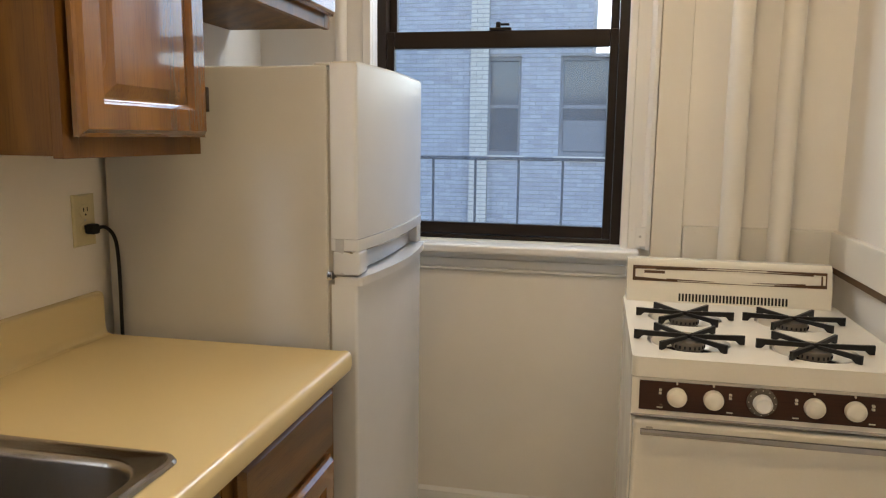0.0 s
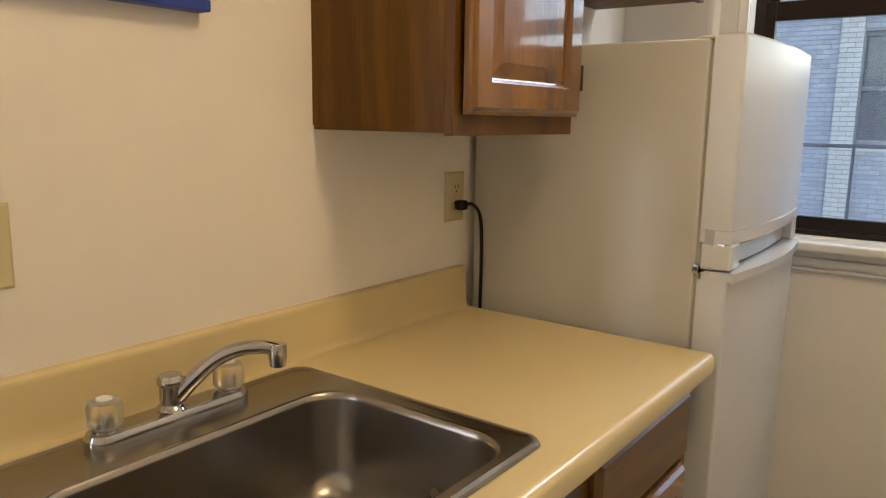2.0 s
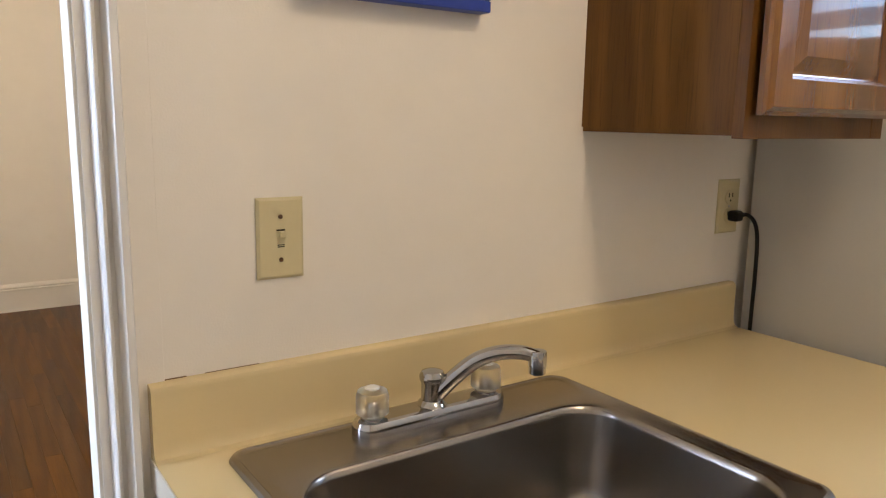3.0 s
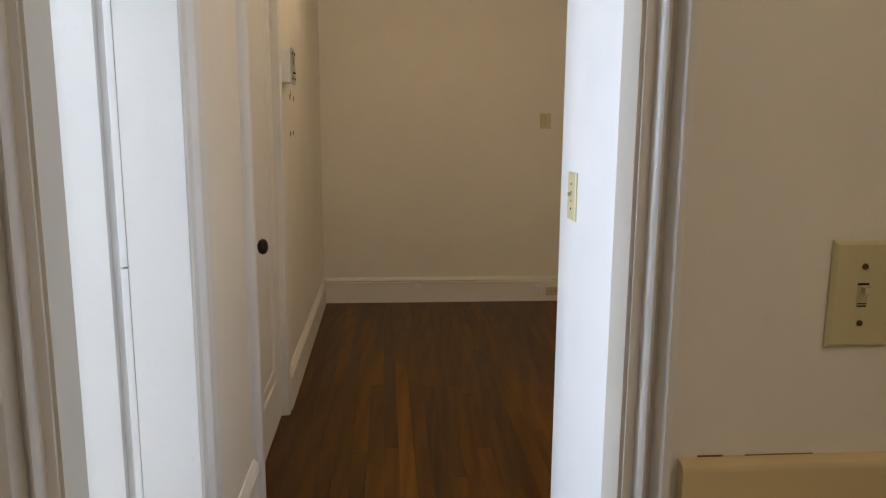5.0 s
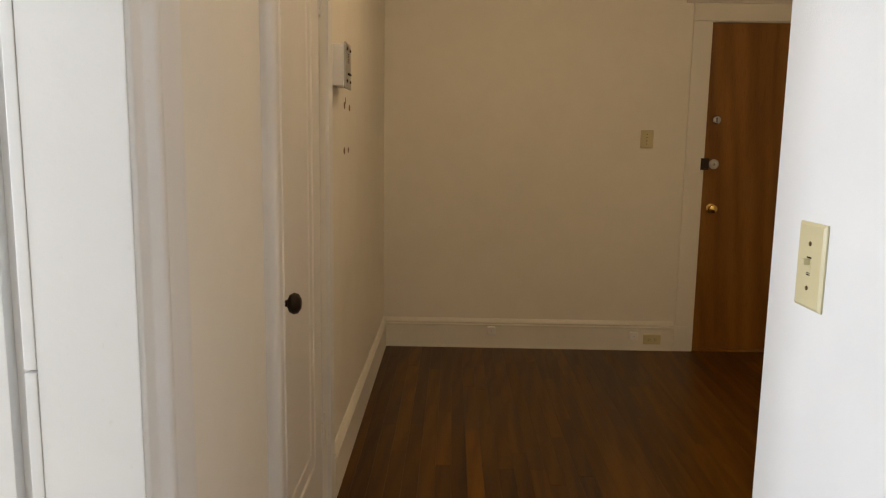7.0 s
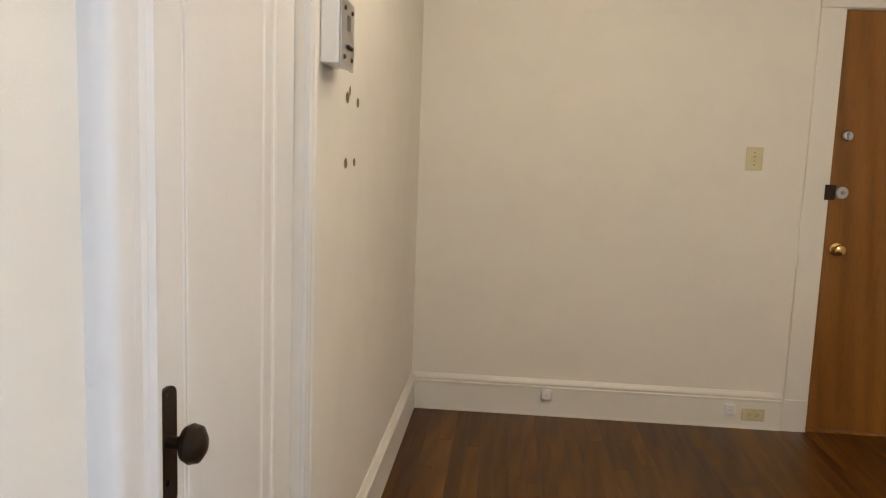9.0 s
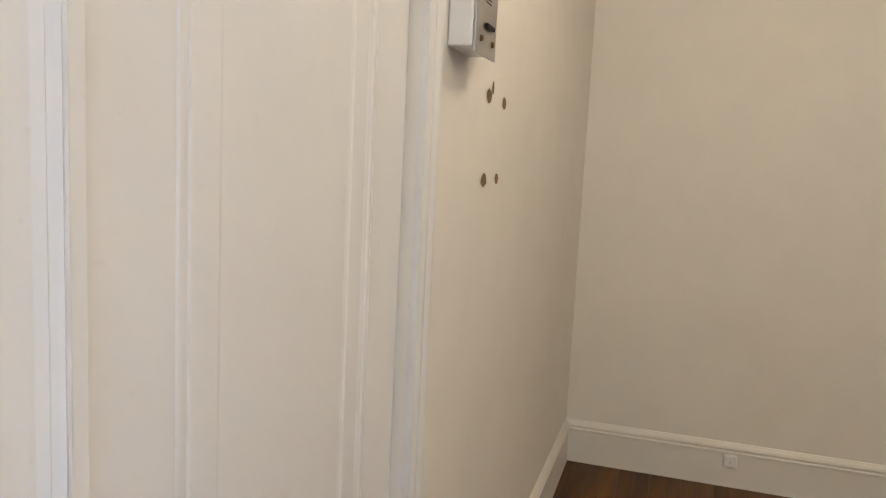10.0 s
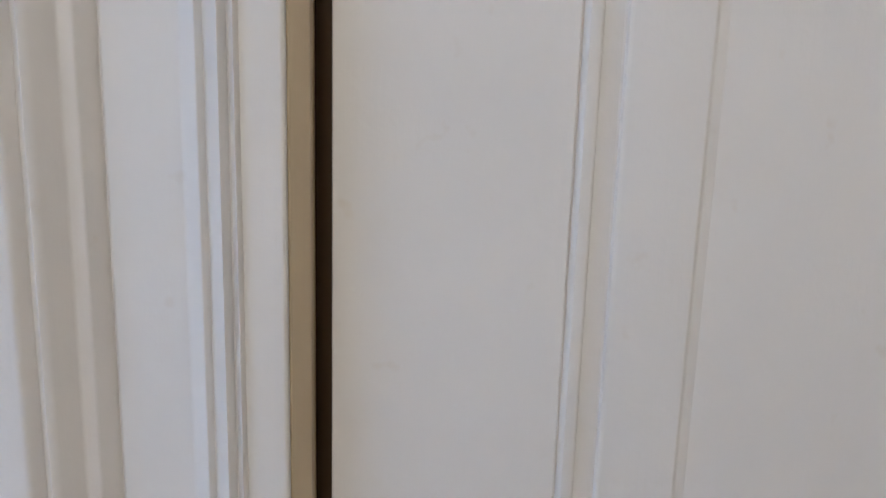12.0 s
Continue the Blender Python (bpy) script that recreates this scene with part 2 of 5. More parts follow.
GREYPANE = plain("grey_backing", (0.36, 0.35, 0.34), 0.4)
PLASTICW = plain("white_plastic", (0.80, 0.80, 0.79), 0.35, var=0.03)
LAMPGLASS = glow("lamp_glass", (1.0, 0.80, 0.52), 0.9)
BRICKA = brick_mat("grey_brick", (0.36, 0.37, 0.41), (0.50, 0.515, 0.545))
BRICKB = brick_mat("pale_brick", (0.58, 0.54, 0.46), (0.70, 0.66, 0.57))
MORTAR = plain("mortar", (0.30, 0.29, 0.27), 0.9)
FARWIN = plain("far_window_glass", (0.05, 0.06, 0.07), 0.06, var=0.2, scale=1, bump=0.0)
BLIND = plain("far_blind", (0.20, 0.20, 0.21), 0.6)
IRON = plain("painted_iron", (0.06, 0.065, 0.07), 0.6)
TAR = plain("alley_ground", (0.07, 0.07, 0.07), 0.9)
PUTTY = plain("raw_plaster_hole", (0.20, 0.13, 0.06), 0.9)
for dark in (WINBROWN, BLACK, BROWNPANEL, DARKHOLE, CORD, IRON):
    dark.node_tree.nodes["Principled BSDF"].inputs["Specular IOR Level"].default_value = 0.18

# ---- mesh helpers ----


def box(bm, a, b, bevel=0.0, seg=2):
    lo = [min(p, q) for p, q in zip(a, b)]
    hi = [max(p, q) for p, q in zip(a, b)]
    r = bmesh.ops.create_cube(bm, size=1)
    vs = r["verts"]
    for v in vs:
        v.co = Vector([lo[i] + (hi[i] - lo[i]) * (v.co[i] + 0.5) for i in range(3)])
    if bevel:
        es = list({e for v in vs for e in v.link_edges})
        bmesh.ops.bevel(bm, geom=es, offset=bevel, segments=seg, profile=0.5, affect="EDGES")
    return bm


def boxes(*items, bevel=0.0, seg=2):
    bm = bmesh.new()
    for a, b in items:
        box(bm, a, b, bevel, seg)
    return bm


def prism(bm, pts, axis, lo, hi):
    """A closed outline swept along one axis: axis 0 takes (y, z), 1 takes (x, z), 2 takes (x, y)."""
    def place(p, h):
        q = list(p)
        q.insert(axis, h)
        return bm.verts.new(q)
    a, b = [place(p, lo) for p in pts], [place(p, hi) for p in pts]
    n = len(pts)
    for i in range(n):
        bm.faces.new((a[i], a[(i + 1) % n], b[(i + 1) % n], b[i]))
    bm.faces.new(a[::-1])
    bm.faces.new(b)
    bmesh.ops.recalc_face_normals(bm, faces=bm.faces[:])
    return bm


def swept(pts, axis, lo, hi):
    return prism(bmesh.new(), pts, axis, lo, hi)


def lathe(bm, prof, centre, axis=2, seg=28):
    """Turns a profile of (radius, height) round an axis through centre."""
    rings = []
    for r, h in prof:
        ring = []
        for i in range(seg):
            a = 2 * math.pi * i / seg
            q = [math.cos(a) * r, math.sin(a) * r]
            q.insert(axis, h)
            ring.append(bm.verts.new(Vector(q) + Vector(centre)))
        rings.append(ring)
    for r0, r1 in zip(rings, rings[1:]):
        for i in range(seg):
            bm.faces.new((r0[i], r0[(i + 1) % seg], r1[(i + 1) % seg], r1[i]))
    bm.faces.new(rings[0][::-1])
    bm.faces.new(rings[-1])
    bmesh.ops.recalc_face_normals(bm, faces=bm.faces[:])
    return bm


def turned(prof, centre, axis=2, seg=28):
    return lathe(bmesh.new(), prof, centre, axis, seg)


def tube(bm, pts, radii, seg=12):
    pts = [Vector(p) for p in pts]
    rings, up = [], Vector((0.13, 0.21, 1)).normalized()
    for i, p in enumerate(pts):
        d = (pts[min(i + 1, len(pts) - 1)] - pts[max(i - 1, 0)]).normalized()
        s = d.cross(up).normalized()
        u = s.cross(d).normalized()
        r = radii[i] if isinstance(radii, (list, tuple)) else radii
        rings.append([bm.verts.new(p + (s * math.cos(2 * math.pi * k / seg) + u * math.sin(2 * math.pi * k / seg)) * r) for k in range(seg)])
    for r0, r1 in zip(rings, rings[1:]):
        for k in range(seg):
            bm.faces.new((r0[k], r0[(k + 1) % seg], r1[(k + 1) % seg], r1[k]))
    bm.faces.new(rings[0][::-1])
    bm.faces.new(rings[-1])
    bmesh.ops.recalc_face_normals(bm, faces=bm.faces[:])
    return bm


def smooth_line(pts, n=8):
    """Points on a rounded line through pts."""
    pts = [Vector(p) for p in pts]
    out = []
    for i in range(len(pts) - 1):
        p0, p1, p2, p3 = pts[max(i - 1, 0)], pts[i], pts[i + 1], pts[min(i + 2, len(pts) - 1)]
        for k in range(n):
            t = k / n
            out.append(0.5 * (2 * p1 + (p2 - p0) * t + (2 * p0 - 5 * p1 + 4 * p2 - p3) * t * t + (3 * p1 - p0 - 3 * p2 + p3) * t ** 3))
    return out + [pts[-1]]


def round_rect(x0, x1, y0, y1, r, z, n=6):
    out = []
    for cx, cy, a0 in ((x1 - r, y1 - r, 0), (x0 + r, y1 - r, 90), (x0 + r, y0 + r, 180), (x1 - r, y0 + r, 270)):
        for k in range(n + 1):
            a = radians(a0 + 90 * k / n)
            out.append((cx + r * math.cos(a), cy + r * math.sin(a), z))
    return out


def loft(bm, loops, cap=True):
    rings = [[bm.verts.new(p) for p in lp] for lp in loops]
    n = len(rings[0])
    for r0, r1 in zip(rings, rings[1:]):
        for k in range(n):
            bm.faces.new((r0[k], r0[(k + 1) % n], r1[(k + 1) % n], r1[k]))
    if cap:
        bm.faces.new(rings[-1])
    return bm


ORIGIN = {}


def soften(me, angle):
    """Corner normals averaged by face area, so that flats stay flat beside rounded edges."""
    limit = math.cos(radians(angle))
    at = collections.defaultdict(list)
    for p in me.polygons:
        for v in p.vertices:
            at[v].append((p.normal.copy(), p.area))
    normals = []
    for p in me.polygons:
        own = p.normal
        for v in p.vertices:
            total = Vector((0, 0, 0))
            for n, a in at[v]:
                if n.dot(own) > limit:
                    total += n * a
            normals.append(total.normalized() if total.length > 1e-12 else own.copy())
    me.normals_split_custom_set(normals)


def finish(name, bm, material, smooth=False):
    me = bpy.data.meshes.new(name)
    bm.to_mesh(me)
    bm.free()
    me.materials.append(material)
    if smooth:
        me.shade_smooth()
        soften(me, 58 if smooth == "soft" else 40)
    return me


def thing(name, at, label, category, group="", kind=""):
    """An empty at the base of a thing, the parent of its parts."""
    ob = new(name)
    ob.empty_display_size = 0.05
    ob.location = at
    ORIGIN[ob] = Vector(at)
    return tagged(ob, label, category, group, kind)


def part(name, bm, material, parent, label="", smooth=True):
    bmesh.ops.translate(bm, verts=bm.verts[:], vec=-ORIGIN[parent])
    ob = new(name, finish(name, bm, material, smooth))
    ob.parent = parent
    ORIGIN[ob] = ORIGIN[parent]
    return tagged(ob, label)


def setting(name, bm, material, label="", category="", smooth=False):
    ob = new(name, finish(name, bm, material, smooth))
    ORIGIN[ob] = Vector((0, 0, 0))
    return tagged(ob, label, category, kind="structure")


def solo(name, bm, material, label, category, group=""):
    """A thing of one mesh."""
    ob = new(name, finish(name, bm, material, True))
    ORIGIN[ob] = Vector((0, 0, 0))
    return tagged(ob, label, category, group)


# ---- the plan ----
XF, YS, YN, YK, XE = -4.77, -0.10, 0.82, 2.80, 1.83     # far wall, south wall, hall north wall, kitchen window wall, kitchen east wall
H, TW = 2.62, 0.135                                      # ceiling height, south wall thickness
YSB = YS - TW
D0, D1 = 0.041, 0.613                                    # kitchen doorway
S0, S1 = -0.15, -1.045                                   # south room doorway
C0, C1 = -1.898, -2.598                                  # closet doorway
E0, E1, EH = 1.915, 2.80, 2.086                          # entry door
W0, W1, WB, WT = 0.389, 1.204, 1.035, 2.32               # kitchen window
DH = 2.05
NX = -1.17                                               # end of the hall's north wall
RN = 3.10                                                # north wall of the far room
B = -0.03

setting("floor", boxes(((XF - 0.12, YSB, -0.14), (0.0, RN, -0.022))), MORTAR, "subfloor under worn oak strip flooring", "floor")
setting("floor_kitchen", boxes(((0.0, YSB, -0.14), (XE, YK + 0.2, 0.0))), VINYL, "tan vinyl kitchen floor", "floor")
setting("floor_south_room", boxes(((-1.3, -2.75, -0.14), (XE, YSB - 0.002, 0.0))), VINYL, "tan floor of the south room", "floor")
setting("ceiling", boxes(((XF - 0.12, -2.85, H), (XE + 0.12, RN + 0.12, H + 0.1))), CEIL, "white plaster ceiling", "ceiling")
setting("wall_partition", boxes(((-0.05, YS, B), (0, D0, H)), ((-0.05, D1, B), (0, YK, H)), ((-0.05, D0, DH), (0, D1, H))), KWALL,
        "cream painted kitchen partition wall with a narrow doorway", "wall")
setting("wall_window", boxes(((-0.05, YK, B), (W0, YK + 0.2, H)), ((W1, YK, B), (XE, YK + 0.2, H)), ((W0, YK, B), (W1, YK + 0.2, WB)), ((W0, YK, WT), (W1, YK + 0.2, H))),
        KWALL, "cream painted wall round the kitchen window", "wall")
setting("wall_east", boxes(((XE, -2.85, B), (XE + 0.12, YK + 0.2, H))), KWALL, "cream painted kitchen side wall", "wall")
setting("wall_south", boxes(((S0, YSB, B), (XE, YS, H)), ((S1, YSB, DH), (S0, YS, H)), ((C0, YSB, B), (S1, YS, H)), ((C1, YSB, DH), (C0, YS, H)), ((XF, YSB, B), (C1, YS, H))),
        HWALL, "off-white plaster wall with two doorways", "wall")
setting("wall_hall_north", boxes(((NX, YN, B), (-0.05, YN + 0.12, H)), ((NX, YN + 0.12, B), (NX + 0.12, RN, H))), WWALL, "white painted hall wall", "wall")
setting("wall_far", boxes(((XF - 0.12, YSB, B), (XF, E0, H)), ((XF - 0.12, E1, B), (XF, RN, H)), ((XF - 0.12, E0, EH), (XF, E1, H))), HWALL, "tan-lit off-white end wall", "wall")
setting("wall_room_north", boxes(((XF - 0.12, RN, B), (NX + 0.12, RN + 0.12, H))), HWALL, "off-white room wall", "wall")
setting("wall_south_room", boxes(((-1.30, -2.85, B), (-1.18, YSB, H)), ((-1.18, -2.85, B), (-1.02, -2.65, H)), ((-0.08, -2.85, B), (XE, -2.65, H)), ((-1.02, -2.85, B), (-0.08, -2.65, 0.85)),
        ((-1.02, -2.85, 2.25), (-0.08, -2.65, H))), WWALL, "white walls of the south room", "wall")
# Unseen walls; the closet's inner shade is put into their near-black colour.
setting("wall_closet", boxes(((-2.75, YSB - 0.7, B), (-1.31, YSB - 0.6, H)), ((-2.75, YSB - 0.6, B), (-2.65, YSB, H)), ((-1.41, YSB - 0.6, B), (-1.31, YSB, H))), DARKHOLE, "unseen closet walls coloured near black for the shade inside", "wall")

# ---- trim ----


def casing_outline(w, kind):
    """Moulding across its width, from the opening outwards: (distance, height off the wall)."""
    if kind == "narrow":
        return [(0, 0), (0, 0.006), (0.011, 0.004), (0.013, 0.014), (0.017, 0.018), (0.021, 0.015), (0.023, 0.006), (0.029, 0.005), (0.031, 0.020), (0.035, 0.025), (0.043, 0.024),
                (0.046, 0.016), (0.047, 0)]
    if kind == "closet":
        return [(0, 0), (0, 0.0105), (0.002, 0.013), (0.0190, 0.0130), (0.0198, 0.0162), (0.0207, 0.0168), (0.0232, 0.0125), (0.0240, 0.0125), (0.0260, 0.0174), (0.0270, 0.0180), (0.0330, 0.0112), (0.0340, 0.0110),
                (0.0362, 0.0140), (0.0372, 0.0142), (0.0430, 0.0098), (0.0450, 0.0092), (0.075, 0.0092), (0.0775, 0.0062), (0.0785, 0.0066), (0.0830, 0.0158), (0.0845, 0.0168), (0.0890, 0.0170), (0.0905, 0.0180),
                (0.0965, 0.0268), (0.0980, 0.0285), (0.1000, 0.0292), (0.1022, 0.0268), (0.1032, 0.0266), (0.1060, 0.0320), (0.109, 0.0334), (0.134, 0.0335), (0.142, 0.0312), (0.148, 0.0245), (0.1505, 0.0130),
                (0.1515, 0.0125), (0.1525, 0.0040), (0.153, 0)]
    if kind == "slim":
        return [(0, 0), (0, 0.012), (0.010, 0.013), (0.013, 0.016), (0.022, 0.017), (0.026, 0.012), (w - 0.030, 0.012), (w - 0.027, 0.008), (w - 0.020, 0.009), (w - 0.016, 0.015), (w - 0.004, 0.015), (w, 0.010), (w, 0)]
    return [(0, 0), (0, 0.010), (0.003, 0.013), (0.026, 0.014), (0.030, 0.017), (0.037, 0.026), (0.046, 0.030), (0.060, 0.029), (0.068, 0.022), (0.075, 0.012), (0.084, 0.010), (0.100, 0.011),
            (w - 0.030, 0.014), (w - 0.010, 0.015), (w - 0.002, 0.011), (w, 0)]


def casing_bm(w, kind, axis_wall, face, sign, edge, out, z0, z1):
    """An upright casing: on the wall plane axis_wall = face, off it by sign, from edge outwards along out."""
    pts = []
    for u, d in casing_outline(w, kind):
        a, f = edge + out * u, face + sign * d
        pts.append((f, a) if axis_wall == 0 else (a, f))
    return swept(pts, 2, z0, z1)


def head_bm(w, kind, axis_wall, face, sign, lo, hi, z):
    pts = [(face + sign * d, z + u) for u, d in casing_outline(w, kind)]
    return swept(pts, 1 if axis_wall == 0 else 0, lo, hi)


def opening_trim(name, kind, w, axis_wall, face, sign, lo, hi, z, z0, material, label, wl=None, far=""):
    wl = wl or w
    ob = thing(name, ((face, (lo + hi) / 2, 0) if axis_wall == 0 else ((lo + hi) / 2, face, 0)), label, "door trim", kind="structure")
    part("upright", casing_bm(w, far or kind, axis_wall, face, sign, lo, -1, z0, z), material, ob, smooth="soft")
    part("upright", casing_bm(wl, kind, axis_wall, face, sign, hi, 1, z0, z), material, ob, smooth="soft")
    part("head", head_bm(w, kind, axis_wall, face, sign, lo - w, hi + wl, z), material, ob, smooth=True)
    return ob


opening_trim("trim_kitchen_doorway", "narrow", 0.047, 0, 0.0, 1, D0, D1, DH, 0.0, WHITEH, "moulded white painted casing round the kitchen doorway")
opening_trim("trim_south_doorway", "wide", 0.185, 1, YS, 1, S1, S0 - 0.0, DH, 0.0, WHITE, "white moulded casing round the south doorway", wl=0.075)
opening_trim("trim_closet", "closet", 0.068, 1, YS, 1, C1 - 0.002, -1.899, DH, 0.0, DOORW, "off-white moulded closet door casing in thick paint", wl=0.153, far="slim")

setting("trim_partition_strip", boxes(((0.0, D1 + 0.047, 0.0), (0.003, 0.694, H)), bevel=0.001), KWALL, "cream painted strip beside the doorway casing", "wall trim", True)

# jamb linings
# Lining darker than the casing: its weaker light is put into the paint.
KTRIM = painted("shaded_lining_paint", (0.72, 0.68, 0.60), 0.5, (1, 1, 1), 0.12)
kj = thing("lining_kitchen_doorway", (-0.025, (D0 + D1) / 2, 0), "thin painted lining of the kitchen doorway", "door trim", kind="structure")
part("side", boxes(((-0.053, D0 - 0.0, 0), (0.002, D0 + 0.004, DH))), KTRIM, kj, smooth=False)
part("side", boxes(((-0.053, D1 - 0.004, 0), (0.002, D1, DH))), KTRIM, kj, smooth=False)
sj = thing("lining_south_doorway", ((S0 + S1) / 2, YS, 0), "white glossy doorway lining", "door trim", kind="structure")
part("side", boxes(((S1 - 0.002, YSB - 0.003, 0), (S1 + 0.003, YS + 0.006, DH)), bevel=0.002), WHITE, sj)
part("side", boxes(((S0 - 0.012, YSB + 0.002, 0), (S0 + 0.002, YS + 0.006, DH)), bevel=0.003), WHITE, sj)
# Yellowish jamb paint, with the shade of its turned face put into the colour.
JAMBSHADE = painted("shaded_yellow_trim_paint", (0.52, 0.43, 0.28), 0.45)
GAPSHADE = plain("gap_shade_brown", (0.055, 0.030, 0.009), 0.8)
cj = thing("lining_closet", ((C0 + C1) / 2, YS, 0), "painted closet door lining", "door trim", kind="structure")
part("side", swept([(-1.8992, YSB), (-1.8992, YS + 0.0085), (-1.9003, YS + 0.0085), (-1.9077, YS - 0.001), (-1.9085, YS - 0.005), (-1.9085, YSB)], 2, 0, DH), JAMBSHADE, cj, "yellowish paint on the jamb edge, darkened for its shade")
part("side", boxes(((C1 - 0.012, YSB, 0), (C1 - 0.001, YS + 0.004, DH)), bevel=0.002), DOORW, cj)
# Dark strip in the door gap; the gap's shade is put into its colour.
part("stop", boxes(((-1.945, -0.136, 0), (C0 - 0.0106, -0.131, 2.03))), GAPSHADE, cj, "dark brown strip for the shade behind the door edge", smooth=False)
for nz in (1.382, 1.347, 0.70, 0.66):
    part("nail_head", turned([(0.0024, 0), (0.002, 0.0011), (0.0006, 0.0016)], (0, 0, 0), 1, 10), DOORW, cj).location = Vector((-1.9035, YS + 0.0042, nz)) - ORIGIN[cj]


def baseboard(name, axis, face, sign, lo, hi, label, material):
    prof = [(0, 0), (0.020, 0), (0.020, 0.012), (0.017, 0.020), (0.016, 0.140), (0.0205, 0.146), (0.0205, 0.154), (0.015, 0.158), (0.015, 0.163), (0.019, 0.168), (0.017, 0.178), (0.010, 0.184), (0.006, 0.192), (0, 0.192)]
    pts = [(face + sign * d, z) for d, z in prof]
    return setting(name, swept(pts, axis, lo, hi), material, label, "baseboard", True)


baseboard("baseboard_far", 1, XF, 1, YS, E0 - 0.125, "tall white moulded baseboard", ROOMTRIM)
baseboard("baseboard_south", 0, YS, 1, XF + 0.02, C1 - 0.071, "tall white moulded baseboard", ROOMTRIM)
baseboard("baseboard_south_short", 0, YS, 1, -1.745, -1.234, "tall white moulded baseboard", WHITEH)
baseboard("baseboard_room_north", 0, RN, -1, XF + 0.02, NX, "tall white moulded baseboard", ROOMTRIM)
setting("baseboard_kitchen", swept([(YK, 0), (YK - 0.02, 0), (YK - 0.02, 0.13), (YK - 0.012, 0.15), (YK - 0.012, 0.158), (YK, 0.17)], 0, 0, XE), WHITEH, "white kitchen baseboard under the window", "baseboard", True)

# ---- kitchen window ----
win = thing("window_1", ((W0 + W1) / 2, YK + 0.06, WB), "dark bronze double-hung kitchen window with dusty panes", "window", kind="structure")
YW = YK + 0.055
wf = part("window_frame", boxes(((W0 + 0.001, YW, WB), (W0 + 0.032, YW + 0.08, WT)), ((W1 - 0.032, YW, WB), (W1 - 0.001, YW + 0.08, WT)), ((W0 + 0.032, YW, WT - 0.03), (W1 - 0.032, YW + 0.08, WT - 0.001)),
          ((W0 + 0.032, YW, WB + 0.001), (W1 - 0.032, YW + 0.08, WB + 0.014)), bevel=0.003), WINBROWN, win)


def sash(z0, z1, y, rail_b, rail_t):
    x0, x1 = W0 + 0.033, W1 - 0.033
    s = part("sash", boxes(((x0, y, z0), (x0 + 0.026, y + 0.028, z1)), ((x1 - 0.026, y, z0), (x1, y + 0.028, z1)), ((x0 + 0.026, y + 0.001, z0), (x1 - 0.026, y + 0.027, z0 + rail_b)),
             ((x0 + 0.026, y + 0.001, z1 - rail_t), (x1 - 0.026, y + 0.027, z1)), bevel=0.003), WINBROWN, win)
    p = part("pane", boxes(((x0 + 0.022, y + 0.012, z0 + rail_b - 0.004), (x1 - 0.022, y + 0.016, z1 - rail_t + 0.004))), GLASS, s, "dusty clear glass", smooth=False)
    p.visible_shadow = False
    return s


sash(WB + 0.016, 1.712, YW + 0.004, 0.038, 0.054)
sash(1.672, WT - 0.032, YW + 0.038, 0.042, 0.04)
lk = part("sash_lock", boxes(((0.765, YW - 0.004, 1.712), (0.835, YW + 0.028, 1.720)), ((0.785, YW + 0.000, 1.720), (0.800, YW + 0.02, 1.738)), ((0.795, YW + 0.004, 1.727), (0.828, YW + 0.014, 1.734)), bevel=0.002), WINBROWN, win, "small dark sash lock")
stool = setting("window_sill", boxes(((W0 - 0.13, YK - 0.075, 1.004), (W1 + 0.055, YW + 0.01, 1.034)), bevel=0.009, seg=3), WHITEH, "white painted window stool", "window sill", True)
setting("trim_window_apron", swept([(YK, 1.004), (YK - 0.022, 1.004), (YK - 0.022, 0.9875), (YK - 0.012, 0.986), (YK - 0.012, 0.981), (YK - 0.022, 0.9795), (YK - 0.021, 0.958), (YK - 0.011, 0.9565), (YK - 0.011, 0.951), (YK - 0.020, 0.9495), (YK - 0.019, 0.943), (YK - 0.008, 0.938), (YK, 0.936)], 0, W0 - 0.12, W1 + 0.045),
        WHITEH, "white moulded apron under the window", "window trim", True)
wc = thing("trim_window", ((W0 + W1) / 2, YK, 1.034), "white moulded casing round the kitchen window", "window trim", kind="structure")
cp = [(0, 0), (0, 0.016), (0.018, 0.018), (0.022, 0.012), (0.06, 0.012), (0.064, 0.020), (0.074, 0.026), (0.086, 0.024), (0.088, 0)]
part("upright", swept([(W1 + u, YK - d) for u, d in cp], 2, 1.034, WT), WHITE, wc)
part("upright", swept([(W0 - u * 1.35, YK - d) for u, d in cp], 2, 1.034, WT), WHITE, wc)
part("head", swept([(YK - d, WT + u) for u, d in cp], 0, W0 - 0.118, W1 + 0.088), WHITE, wc)
part("reveal", boxes(((W1 - 0.002, YK, 1.034), (W1 + 0.002, YW, WT)), ((W0 - 0.002, YK, 1.034), (W0 + 0.002, YW, WT))), WHITE, wc, smooth=False)
setting("trim_corner_board", boxes(((W1 + 0.089, YK - 0.016, 0.17), (1.385, YK, H)), bevel=0.004), CREAM, "cream flat board beside the window casing", "wall trim", True)
setting("trim_ledge_north", boxes(((1.386, YK - 0.028, 1.010), (XE - 0.001, YK, 1.112)), bevel=0.005), CREAM, "cream painted ledge board behind the stove", "wall trim", True)
setting("trim_ledge_east", boxes(((XE - 0.028, 1.2, 1.010), (XE, YK - 0.029, 1.112)), bevel=0.005), CREAM, "cream painted ledge board on the side wall", "wall trim", True)
